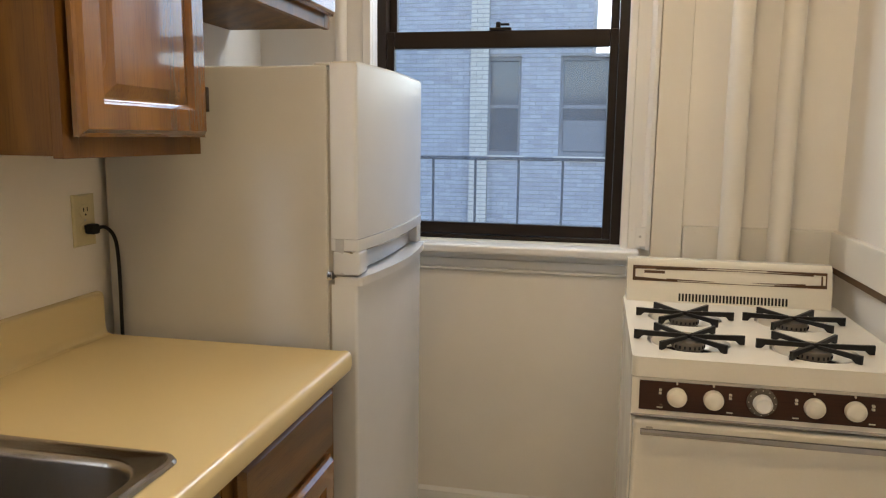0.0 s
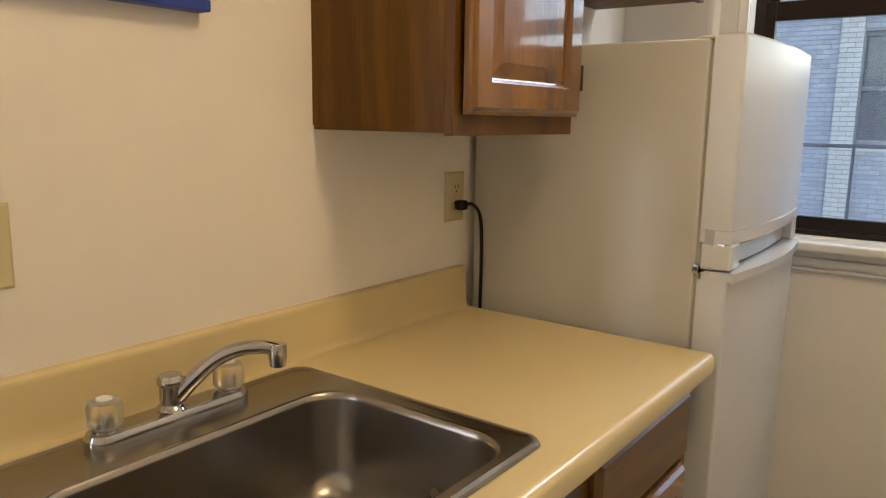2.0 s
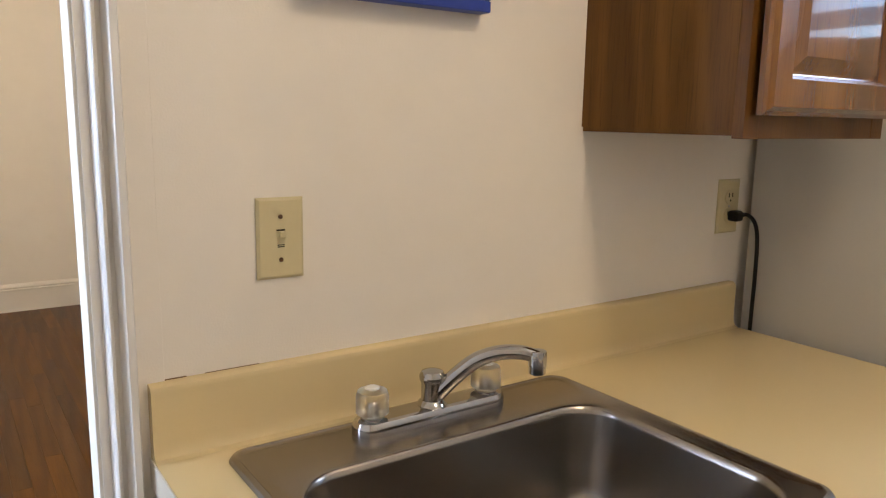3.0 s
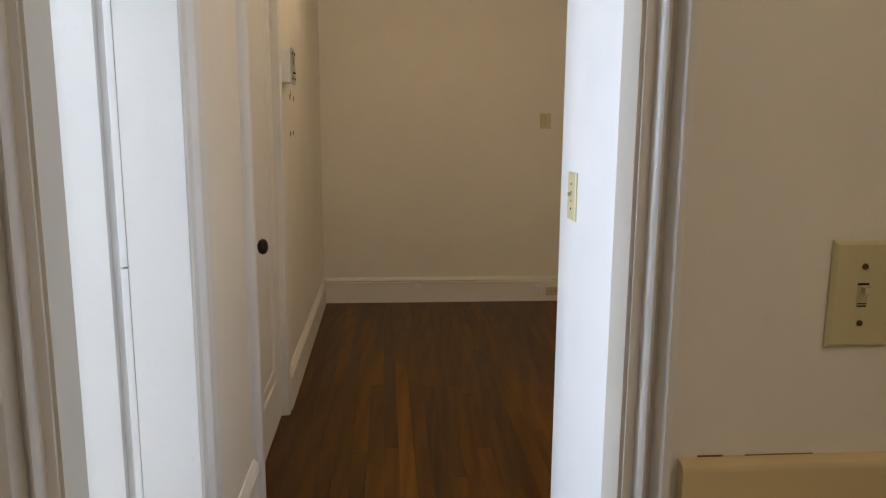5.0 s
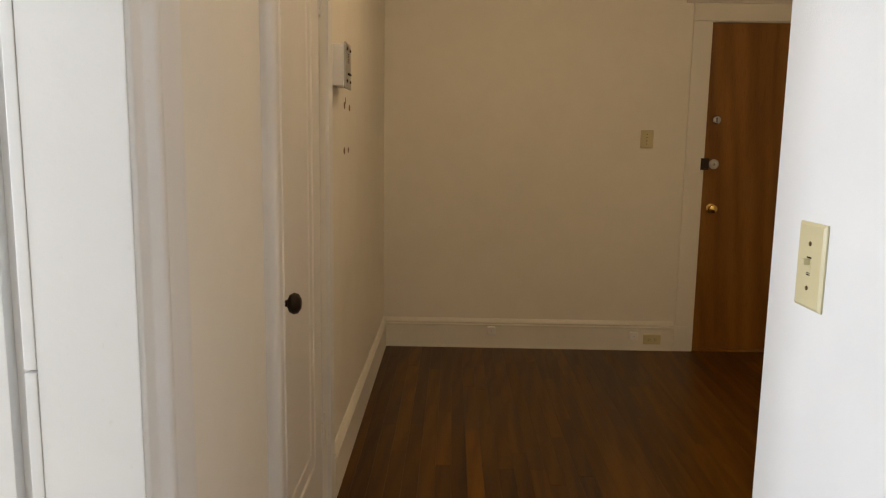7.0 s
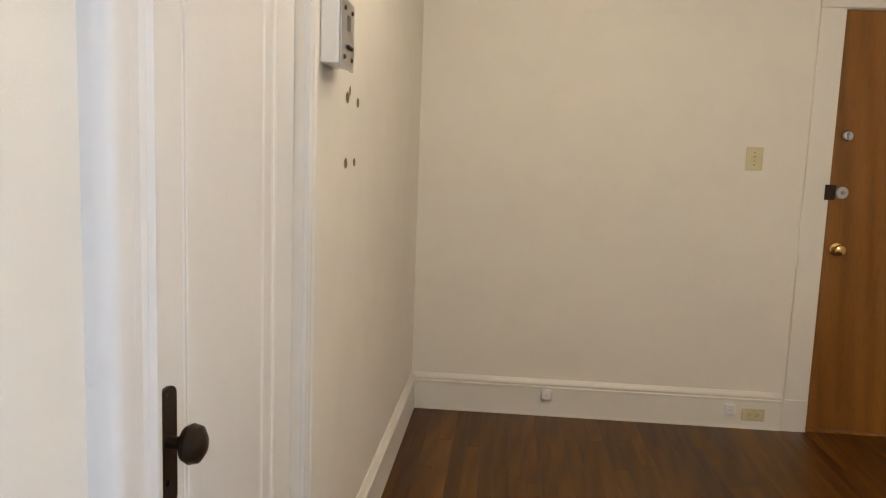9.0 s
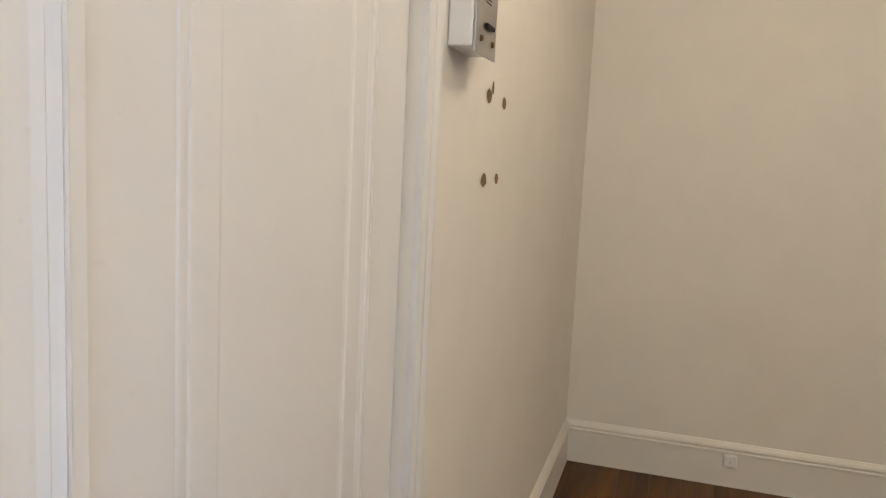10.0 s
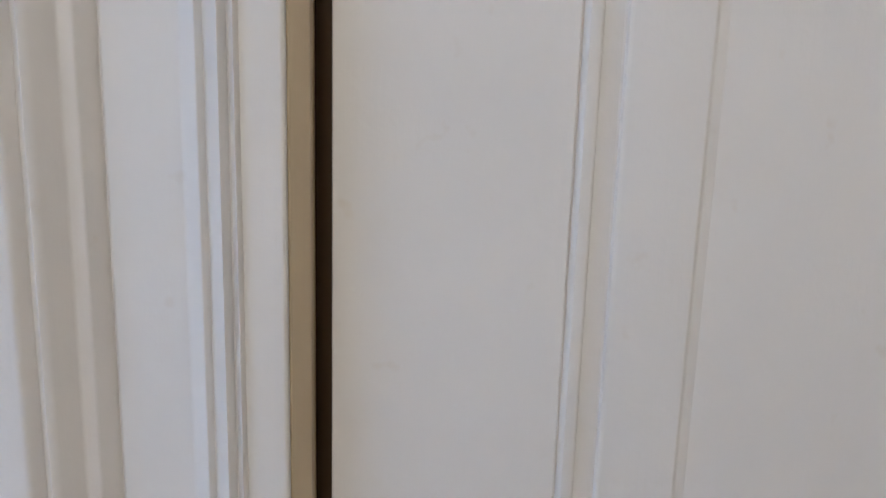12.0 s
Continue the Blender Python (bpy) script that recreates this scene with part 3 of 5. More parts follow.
# Brown strip: bare wood edge, with the gap's shadow put into its colour.
setting("trim_ledge_gap", boxes(((1.386, YK - 0.020, 0.990), (XE - 0.022, YK, 1.0095)), ((XE - 0.020, 1.2, 0.990), (XE, YK - 0.021, 1.0095))), BROWN, "bare dark wood and painted gap shadow under the ledge boards", "wall trim")
br = thing("shade_bracket", (1.262, YK - 0.026, 1.05), "small white painted bracket beside the window sill", "bracket")
part("plate", boxes(((1.245, YK - 0.034, 1.045), (1.275, YK - 0.026, 1.105)), bevel=0.002), WHITE, br)
part("screw", turned([(0.004, 0), (0.003, -0.003)], (1.26, YK - 0.034, 1.075), 1, 10), ALU, br)

# ---- steam pipes ----
for px, r in ((1.512, 0.031), (1.647, 0.030)):
    p = thing("steam_pipe", (px, 2.725, 0), "thick cream-painted vertical steam pipe behind the stove", "pipe", "steam pipes in the corner")
    bm = bmesh.new()
    tube(bm, [(px + 0.0015 * math.sin(k * 1.3), 2.725, 0.0 + k * H / 14) for k in range(15)], r, 24)
    part("pipe", bm, CREAM, p)
    part("floor_collar", turned([(r + 0.03, 0.0), (r + 0.03, 0.006), (r + 0.006, 0.012), (r + 0.001, 0.02)], (px, 2.725, 0)), CREAM, p)

# ---- stove ----
SX0, SX1, SY0, SY1 = 1.214, 1.790, 2.015, 2.655
st = thing("gas_stove", ((SX0 + SX1) / 2, (SY0 + SY1) / 2, 0), "old cream enamel four-burner gas stove with a brown control panel", "stove")
part("body", boxes(((SX0 + 0.004, SY0 + 0.03, 0.05), (SX1 - 0.004, SY1, 0.868)), bevel=0.006), ENAMEL, st)
BURN = [(1.345, 2.165), (1.610, 2.150), (1.361, 2.402), (1.628, 2.412)]
bm = bmesh.new()
rim = [bm.verts.new(p) for p in round_rect(SX0, SX1, SY0, SY1, 0.016, 0.912, 4)]
edges = [bm.edges.new((rim[i], rim[(i + 1) % len(rim)])) for i in range(len(rim))]
holes = []
for bx, by in BURN:
    ring = [bm.verts.new((bx + 0.092 * math.cos(a * math.pi / 16), by + 0.092 * math.sin(a * math.pi / 16), 0.912)) for a in range(32)]
    edges += [bm.edges.new((ring[i], ring[(i + 1) % 32])) for i in range(32)]
    holes.append(ring)
bmesh.ops.triangle_fill(bm, edges=edges, use_beauty=True)
for lp in (rim,):
    low = [bm.verts.new((v.co.x, v.co.y, 0.898)) for v in lp]
    lower = [bm.verts.new((v.co.x, v.co.y, 0.868)) for v in lp]
    n = len(lp)
    for i in range(n):
        bm.faces.new((lp[i], lp[(i + 1) % n], low[(i + 1) % n], low[i]))
        bm.faces.new((low[i], low[(i + 1) % n], lower[(i + 1) % n], lower[i]))
for ring in holes:
    low = [bm.verts.new((v.co.x, v.co.y, 0.905)) for v in ring]
    for i in range(32):
        bm.faces.new((ring[i], low[i], low[(i + 1) % 32], ring[(i + 1) % 32]))
bmesh.ops.recalc_face_normals(bm, faces=bm.faces[:])
part("cooktop", bm, ENAMEL, st)
for bx, by in BURN:
    bm = bmesh.new()
    loft(bm, [[(bx + r * math.cos(a * math.pi / 16), by + r * math.sin(a * math.pi / 16), z) for a in range(32)] for r, z in ((0.0855, 0.9085), (0.083, 0.910), (0.080, 0.905), (0.070, 0.894), (0.059, 0.886))], cap=False)
    bowl = part("drip_bowl", bm, ENAMEL, st)
    part("well", turned([(0.0915, 0.869), (0.0915, 0.873), (0.02, 0.874)], (bx, by, 0)), DARKHOLE, bowl)
    bn = part("burner", turned([(0.026, 0.872), (0.028, 0.896), (0.036, 0.899), (0.036, 0.910), (0.032, 0.916), (0.022, 0.9185), (0.012, 0.916), (0.004, 0.916)], (bx, by, 0)), BURNER, st, "grey-brown iron burner head")
    bm = bmesh.new()
    for k in range(20):
        a = k * math.pi / 10
        box(bm, (bx + 0.0355 * math.cos(a) - 0.002, by + 0.0355 * math.sin(a) - 0.002, 0.902), (bx + 0.0355 * math.cos(a) + 0.002, by + 0.0355 * math.sin(a) + 0.002, 0.909))
    part("port_ring", bm, BLACK, bn)
    bm = bmesh.new()
    for ang, L in ((0, 0.122), (52, 0.112), (-52, 0.112)):
        a = radians(ang)
        d = Vector((math.cos(a), math.sin(a), 0))
        s = Vector((-d.y, d.x, 0)) * 0.0036
        for sg in (-1, 1):
            pr = [(0.010, 0.928), (L, 0.932), (L, 0.913), (L - 0.012, 0.913), (L - 0.022, 0.920), (0.010, 0.921)]
            if ang == 0:
                pr = [(0.0, 0.930), (L, 0.934), (L, 0.913), (L - 0.012, 0.913), (L - 0.020, 0.921), (0.0, 0.921)]
            va = [bm.verts.new(Vector((bx, by, 0)) + d * sg * u + s + Vector((0, 0, z))) for u, z in pr]
            vb = [bm.verts.new(Vector((bx, by, 0)) + d * sg * u - s + Vector((0, 0, z))) for u, z in pr]
            nn = len(pr)
            for i in range(nn):
                bm.faces.new((va[i], va[(i + 1) % nn], vb[(i + 1) % nn], vb[i]))
            bm.faces.new(va)
            bm.faces.new(vb[::-1])
    bmesh.ops.recalc_face_normals(bm, faces=bm.faces[:])
    part("grate", bm, BLACK, st, "black cast-iron pan grate", smooth=False)
# backguard
bgp = [(SY1 - 0.065, 0.912), (SY1 - 0.060, 0.940), (SY1 - 0.046, 1.020), (SY1 - 0.038, 1.032), (SY1 - 0.006, 1.032), (SY1, 1.026), (SY1, 0.90)]
bg = part("backguard", swept(bgp, 0, SX0 + 0.006, SX1 - 0.022), ENAMEL, st)


def slant(z):
    return SY1 - 0.060 + (z - 0.940) / 0.080 * 0.014 - 0.0015


def on_guard(name, x0, x1, z0, z1, material, label=""):
    bm = bmesh.new()
    prism(bm, [(slant(z0), z0), (slant(z1), z1), (slant(z1) + 0.004, z1), (slant(z0) + 0.004, z0)], 0, x0, x1)
    return part(name, bm, material, bg, label, smooth=False)


def guard_wedge(x0, h0, x1, h1, z, up):
    """A printed streak that thins from height h0 to h1 along the backguard."""
    bm = bmesh.new()
    pts = [(x0, z), (x1, z), (x1, z + up * h1), (x0, z + up * h0)]
    va = [bm.verts.new((x, slant(q) - 0.0004, q)) for x, q in pts]
    vb = [bm.verts.new((x, slant(q) + 0.003, q)) for x, q in pts]
    bm.faces.new(va)
    bm.faces.new(vb[::-1])
    for k in range(4):
        bm.faces.new((va[k], va[(k + 1) % 4], vb[(k + 1) % 4], vb[k]))
    bmesh.ops.recalc_face_normals(bm, faces=bm.faces[:])
    return part("printed_streak", bm, BROWN, bg, smooth=False)


for x0, x1, z0, z1 in ((1.236, 1.755, 1.0115, 1.013), (1.236, 1.755, 0.970, 0.9715), (1.236, 1.243, 0.9716, 1.0114), (1.7515, 1.755, 0.9716, 1.0114), (1.740, 1.7445, 0.978, 1.004)):
    on_guard("printed_line", x0, x1, z0, z1, BROWN)
for k, (x0, h0, x1, h1, z, up) in enumerate(((1.2432, 0.0085, 1.44, 0.0022, 1.0112, -1), (1.30, 0.0052, 1.54, 0.0006, 1.0075, -1), (1.2432, 0.0085, 1.36, 0.003, 0.9718, 1), (1.33, 0.004, 1.46, 0.0006, 0.9745, 1),
                                             (1.7512, 0.0055, 1.60, 0.0015, 1.0112, -1), (1.72, 0.004, 1.53, 0.0005, 1.0068, -1), (1.7512, 0.0075, 1.62, 0.002, 0.9718, 1), (1.70, 0.004, 1.56, 0.0005, 0.9765, 1))):
    guard_wedge(x0, h0, x1, h1, z, up)
on_guard("badge", 1.268, 1.325, 0.992, 0.9995, BROWN, "small brown name badge")
for k in range(32):
    x = 1.365 + k * 0.0092
    on_guard("vent_slot", x, x + 0.0052, 0.917, 0.938, BLACK)
# control panel
cpan = part("control_panel", swept([(SY0 + 0.004, 0.866), (SY0 - 0.004, 0.785), (SY0 + 0.030, 0.780), (SY0 + 0.030, 0.866)], 0, SX0 + 0.002, SX1 - 0.002), ENAMEL, st, smooth=False)
part("brown_inlay", swept([(SY0 + 0.0005, 0.860), (SY0 - 0.0055, 0.798), (SY0 + 0.010, 0.798), (SY0 + 0.010, 0.860)], 0, SX0 + 0.018, SX1 - 0.018), BROWNPANEL, cpan, "dark brown woodgrain inlay", smooth=False)
part("chrome_strip", boxes(((SX0 + 0.002, SY0 - 0.006, 0.780), (SX1 - 0.002, SY0 + 0.01, 0.787)), bevel=0.002), CHROME, cpan)
for i, kx in enumerate((1.309, 1.383, 1.479, 1.580, 1.657)):
    if i == 2:
        part("dial", turned([(0.030, 0), (0.030, -0.004), (0.026, -0.006), (0.024, -0.007)], (kx, SY0 - 0.003, 0.833), 1, 36), BURNER, cpan, "dark round oven dial ring")
        kn = part("knob", turned([(0.019, -0.006), (0.018, -0.022), (0.014, -0.025), (0.010, -0.023), (0.004, -0.023)], (kx, SY0 - 0.003, 0.833), 1, 28), PLASTICW, cpan)
        for a in range(0, 360, 30):
            part("tick", boxes(((kx + 0.0265 * math.cos(radians(a)) - 0.0008, SY0 - 0.0105, 0.833 + 0.0265 * math.sin(radians(a)) - 0.0008), (kx + 0.0265 * math.cos(radians(a)) + 0.0008, SY0 - 0.0085, 0.833 + 0.0265 * math.sin(radians(a)) + 0.0008))), PRINT, cpan, smooth=False)
    else:
        kn = part("knob", turned([(0.017, 0), (0.0205, -0.003), (0.0208, -0.011), (0.0190, -0.017), (0.0155, -0.0185), (0.013, -0.0215), (0.006, -0.0228)], (kx, SY0 - 0.003, 0.831), 1, 28), ENAMEL, cpan)
        s = -1 if i in (0, 3) else 1
        for zz, w in ((0.843, 0.005), (0.836, 0.005), (0.806, 0.012)):
            part("printed_mark", boxes(((kx + s * 0.034 - w / 2, SY0 - 0.0075, zz - 0.002), (kx + s * 0.034 + w / 2, SY0 - 0.001, zz + 0.002 if w < 0.01 else zz))), PRINT, cpan, smooth=False)
    part("pointer", boxes(((kx - 0.0015, SY0 - 0.004, 0.8565), (kx + 0.0015, SY0 + 0.002, 0.861))), PRINT, cpan, smooth=False)
# oven door
od = part("oven_door", boxes(((SX0 + 0.008, SY0 - 0.004, 0.24), (SX1 - 0.008, SY0 + 0.030, 0.774)), bevel=0.010, seg=3), ENAMEL, st)
part("door_handle", boxes(((SX0 + 0.022, SY0 - 0.030, 0.748), (SX1 - 0.022, SY0 - 0.020, 0.762)), ((SX0 + 0.035, SY0 - 0.022, 0.750), (SX0 + 0.050, SY0 - 0.003, 0.760)), ((SX1 - 0.050, SY0 - 0.022, 0.750), (SX1 - 0.035, SY0 - 0.003, 0.760)), bevel=0.003), CHROME, od, "long chrome bar handle")
part("drawer", boxes(((SX0 + 0.008, SY0 - 0.002, 0.06), (SX1 - 0.008, SY0 + 0.030, 0.23)), bevel=0.008, seg=3), ENAMEL, st)
for lx in (SX0 + 0.03, SX1 - 0.05):
    for ly in (SY0 + 0.05, SY1 - 0.05):
        part("foot", boxes(((lx, ly, 0), (lx + 0.02, ly + 0.02, 0.052))), BLACK, st, smooth=False)

# ---- fridge ----
FY0, FY1, FX, FT = 1.936, 2.525, 0.556, 1.518
fr = thing("refrigerator", (0.3, (FY0 + FY1) / 2, 0), "small white top-freezer refrigerator with textured sides", "refrigerator")
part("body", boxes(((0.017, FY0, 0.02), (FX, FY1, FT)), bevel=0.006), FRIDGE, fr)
part("gasket", boxes(((FX - 0.002, FY0 + 0.008, 0.06), (FX + 0.009, FY1 - 0.008, FT - 0.010))), RUBBER, fr, smooth=False)


def door_outline(x0, x1, bulge):
    out = [(x0, FY0 + 0.004), (x0, FY1 - 0.004)]
    r = 0.007
    y0, y1 = FY0 + 0.002, FY1 - 0.002
    ys = [y1 - r * (1 - math.cos(radians(a))) for a in (0, 22, 45, 68, 90)] + [y1 - r - (y1 - y0 - 2 * r) * k / 14 for k in range(1, 14)] + [y0 + r * (1 - math.cos(radians(a))) for a in (90, 68, 45, 22, 0)]
    for y in ys:
        e = min(y - y0, y1 - y)
        edge = r - math.sqrt(max(0.0, r * r - max(0.0, r - e) ** 2))
        out.append((x1 - edge + bulge * math.sin(math.pi * (y - y0) / (y1 - y0)), y))
    return out


fd = part("freezer_door", swept(door_outline(FX + 0.007, 0.622, 0.016), 2, 1.150, FT + 0.004), FDOOR, fr)
part("top_cap", swept(door_outline(FX + 0.013, 0.620, 0.016), 2, FT + 0.004, FT + 0.008), FRIDGE, fd)
part("grip_recess", swept(door_outline(FX + 0.013, 0.596, 0.012), 2, 1.070, 1.149), GREYTRIM, fd, "grey recessed hand grip")
part("lower_edge", swept(door_outline(FX + 0.007, 0.6245, 0.018), 2, 1.124, 1.149), FDOOR, fd, "bowed band along the door's foot")
part("grip_end", boxes(((FX + 0.010, FY0 + 0.002, 1.070), (0.627, FY0 + 0.062, 1.1235)), bevel=0.006, seg=3), FDOOR, fd)
part("grip_end", boxes(((FX + 0.010, FY1 - 0.045, 1.070), (0.624, FY1 - 0.003, 1.1235)), bevel=0.006, seg=3), FDOOR, fd)
part("chrome_edge", swept(door_outline(FX + 0.030, 0.618, 0.018), 2, 1.1185, 1.1232), CHROME, fd)
ld = part("fridge_door", swept(door_outline(FX + 0.007, 0.622, 0.016), 2, 0.07, 1.048), FDOOR, fr)
part("handle_lip", swept(door_outline(FX + 0.014, 0.632, 0.026), 2, 1.048, 1.064), FDOOR, ld, "bowed glossy handle lip")
part("lip_trim", swept(door_outline(FX + 0.020, 0.6335, 0.026), 2, 1.0645, 1.067), FDOOR, ld)
part("hinge_pin", boxes(((FX - 0.006, FY0 + 0.001, 1.058), (FX + 0.0095, FY0 + 0.026, 1.078)), bevel=0.003), CHROME, fr, "bright hinge between the doors")
part("hinge_cover", boxes(((FX - 0.03, FY0 + 0.01, FT), (FX + 0.004, FY0 + 0.05, FT + 0.006)), bevel=0.002), FRIDGE, fr)
part("toe_grille", boxes(((FX - 0.01, FY0 + 0.01, 0.012), (FX + 0.02, FY1 - 0.01, 0.062))), GREYTRIM, fr, smooth=False)
for ly in (FY0 + 0.05, FY1 - 0.07):
    for lx in (0.06, FX - 0.05):
        part("foot", turned([(0.014, 0.0), (0.014, 0.022)], (lx, ly, 0), 2, 12), BLACK, fr)

# ---- base cabinets ----


def framed_front(name, parent, x, y0, y1, z0, z1, material, panel=True):
    """A door or drawer front with a profiled edge, and a raised panel for a door."""
    t = 0.019
    bm = bmesh.new()
    loops = [(0.0, 0.0), (0.0, t * 0.45), (0.004, t * 0.55), (0.006, t * 0.62), (0.012, t)]
    if panel:
        loops += [(0.052, t), (0.056, t - 0.004), (0.060, t - 0.010), (0.064, t - 0.010), (0.084, t - 0.002), (0.086, t - 0.001)]
    pts = []
    for i, d in loops:
        pts.append([(x + d, y0 + i, z0 + i), (x + d, y1 - i, z0 + i), (x + d, y1 - i, z1 - i), (x + d, y0 + i, z1 - i)])
    loft(bm, pts, cap=True)
    bm.faces.new([bm.verts.new(p) for p in pts[0]][::-1])
    bmesh.ops.remove_doubles(bm, verts=bm.verts[:], dist=1e-5)
    bmesh.ops.recalc_face_normals(bm, faces=bm.faces[:])
    return part(name, bm, material, parent, smooth=False)


def base_unit(y0, y1, splits, label, group, top=0.865):
    c = thing("base_cabinet", (0.3, (y0 + y1) / 2, 0), label, "cabinet", group)
    part("carcass", boxes(((0.0, y0 + 0.001, 0.09), (0.560, y1 - 0.001, top))), OAKDARK, c, smooth=False)
    # Frame takes the darker side-panel oak to paint in shade between the drawers.
    part("face_frame", boxes(((0.560, y0 + 0.001, 0.09), (0.580, y0 + 0.04, 0.868)), ((0.560, y1 - 0.04, 0.09), (0.580, y1 - 0.001, 0.868)), ((0.560, y0 + 0.04, 0.838), (0.5795, y1 - 0.04, 0.868)),
         ((0.560, y0 + 0.04, 0.665), (0.5795, y1 - 0.04, 0.71)), ((0.560, y0 + 0.04, 0.09), (0.5795, y1 - 0.04, 0.13)), bevel=0.001), OAKDARK, c)
    part("toe_kick", boxes(((0.0, y0 + 0.001, 0.0), (0.50, y1 - 0.001, 0.09))), OAKDARK, c, smooth=False)
    for a, b in splits:
        framed_front("drawer_front", c, 0.581, a, b, 0.715, 0.852, OAKBASE, panel=False)
        framed_front("door", c, 0.581, a, b, 0.118, 0.700, OAK)
    return c


base_unit(1.405, 1.895, [(1.438, 1.850)], "honey oak base cabinet with one drawer over a door", "kitchen cabinets")
base_unit(0.685, 1.404, [(0.715, 1.03), (1.06, 1.378)], "honey oak sink base cabinet with two doors", "kitchen cabinets", 0.715)

# ---- worktop ----
CY0, CY1 = 0.672, 1.906
ct = thing("worktop", (0.3, (CY0 + CY1) / 2, 0.87), "glossy yellow-cream laminate worktop with an upstand", "worktop")
SKX0, SKX1, SKY0, SKY1 = 0.052, 0.560, 0.750, 1.342
bm = bmesh.new()
prism(bm, [(0.0, 0.870), (0.0, 0.910), (SKX0 + 0.015, 0.910), (SKX0 + 0.015, 0.870)], 1, CY0, CY1)
nose = [(SKX1 - 0.015, 0.870), (SKX1 - 0.015, 0.910), (0.596, 0.910), (0.604, 0.9115), (0.611, 0.9105), (0.617, 0.906), (0.620, 0.898), (0.620, 0.880), (0.616, 0.868), (0.606, 0.864), (0.598, 0.866), (0.596, 0.870)]
part("back_strip", bm, LAM, ct)
part("front_nosing", swept(nose, 1, CY0, CY1), LAM, ct)
part("top_panel", boxes(((SKX0 + 0.015, SKY1 - 0.015, 0.870), (SKX1 - 0.015, CY1, 0.910))), LAM, ct, smooth=False)
part("top_panel", boxes(((SKX0 + 0.015, CY0, 0.870), (SKX1 - 0.015, SKY0 + 0.015, 0.910))), LAM, ct, smooth=False)
up = [(0.0, 0.9102), (0.034, 0.9102), (0.026, 0.913), (0.022, 0.920), (0.020, 0.932), (0.020, 1.000), (0.017, 1.007), (0.011, 1.010), (0.0, 1.010)]
part("upstand", swept(up, 1, CY0, CY1), LAM, ct)
part("end_cap", boxes(((0.0, CY0 - 0.002, 0.868), (0.6, CY0 - 0.0003, 0.9098))), PRINT, ct, "pale edge strip", smooth=False)

part("caulk", boxes(((0.0003, CY0 + 0.002, 1.0102), (0.0022, CY0 + 0.05, 1.0114)), ((0.0003, CY0 + 0.075, 1.0102), (0.0018, CY0 + 0.15, 1.0109))), PUTTY, ct, "stained brown caulk line", smooth=False)

# ---- sink and tap ----
sk = thing("kitchen_sink", ((SKX0 + SKX1) / 2, (SKY0 + SKY1) / 2, 0.72), "brushed stainless steel single-bowl drop-in sink", "sink")
BX0, BX1, BY0, BY1 = 0.172, 0.528, 0.790, 1.302
bm = bmesh.new()
loops = [round_rect(SKX0, SKX1, SKY0, SKY1, 0.030, 0.9112, 8), round_rect(SKX0 + 0.003, SKX1 - 0.003, SKY0 + 0.003, SKY1 - 0.003, 0.029, 0.9165, 8),
         round_rect(SKX0 + 0.009, SKX1 - 0.009, SKY0 + 0.009, SKY1 - 0.009, 0.027, 0.9185, 8), round_rect(SKX0 + 0.016, SKX1 - 0.014, SKY0 + 0.015, SKY1 - 0.015, 0.024, 0.9145, 8),
         round_rect(BX0 - 0.006, BX1 + 0.006, BY0 - 0.006, BY1 + 0.006, 0.068, 0.9145, 8), round_rect(BX0, BX1, BY0, BY1, 0.064, 0.911, 8), round_rect(BX0 + 0.004, BX1 - 0.004, BY0 + 0.004, BY1 - 0.004, 0.062, 0.902, 8),
         round_rect(BX0 + 0.014, BX1 - 0.014, BY0 + 0.014, BY1 - 0.014, 0.058, 0.790, 8), round_rect(BX0 + 0.022, BX1 - 0.022, BY0 + 0.022, BY1 - 0.022, 0.055, 0.762, 8),
         round_rect(BX0 + 0.042, BX1 - 0.042, BY0 + 0.042, BY1 - 0.042, 0.045, 0.746, 8), round_rect(BX0 + 0.09, BX1 - 0.09, BY0 + 0.09, BY1 - 0.09, 0.03, 0.742, 8),
         round_rect(0.31, 0.39, 1.006, 1.086, 0.039, 0.738, 8)]
loft(bm, loops)
bmesh.ops.recalc_face_normals(bm, faces=bm.faces[:])
part("basin", bm, STEEL, sk)
part("drain", turned([(0.042, 0.740), (0.040, 0.744), (0.030, 0.742), (0.010, 0.740)], (0.35, 1.046, 0)), CHROME, sk)

tp = thing("kitchen_tap", (0.100, 1.075, 0.9145), "chrome two-handle kitchen tap with clear acrylic knobs", "tap")
TXc, TY = 0.094, 1.052
bm = bmesh.new()
loft(bm, [round_rect(TXc - 0.026, TXc + 0.026, TY - 0.130, TY + 0.130, 0.025, z, 6) for z in (0.9148,)] + [round_rect(TXc - 0.026, TXc + 0.026, TY - 0.130, TY + 0.130, 0.025, 0.926, 6), round_rect(TXc - 0.022, TXc + 0.022, TY - 0.126, TY + 0.126, 0.021, 0.933, 6), round_rect(TXc - 0.014, TXc + 0.014, TY - 0.118, TY + 0.118, 0.0135, 0.935, 6)])
part("base", bm, CHROME, tp)
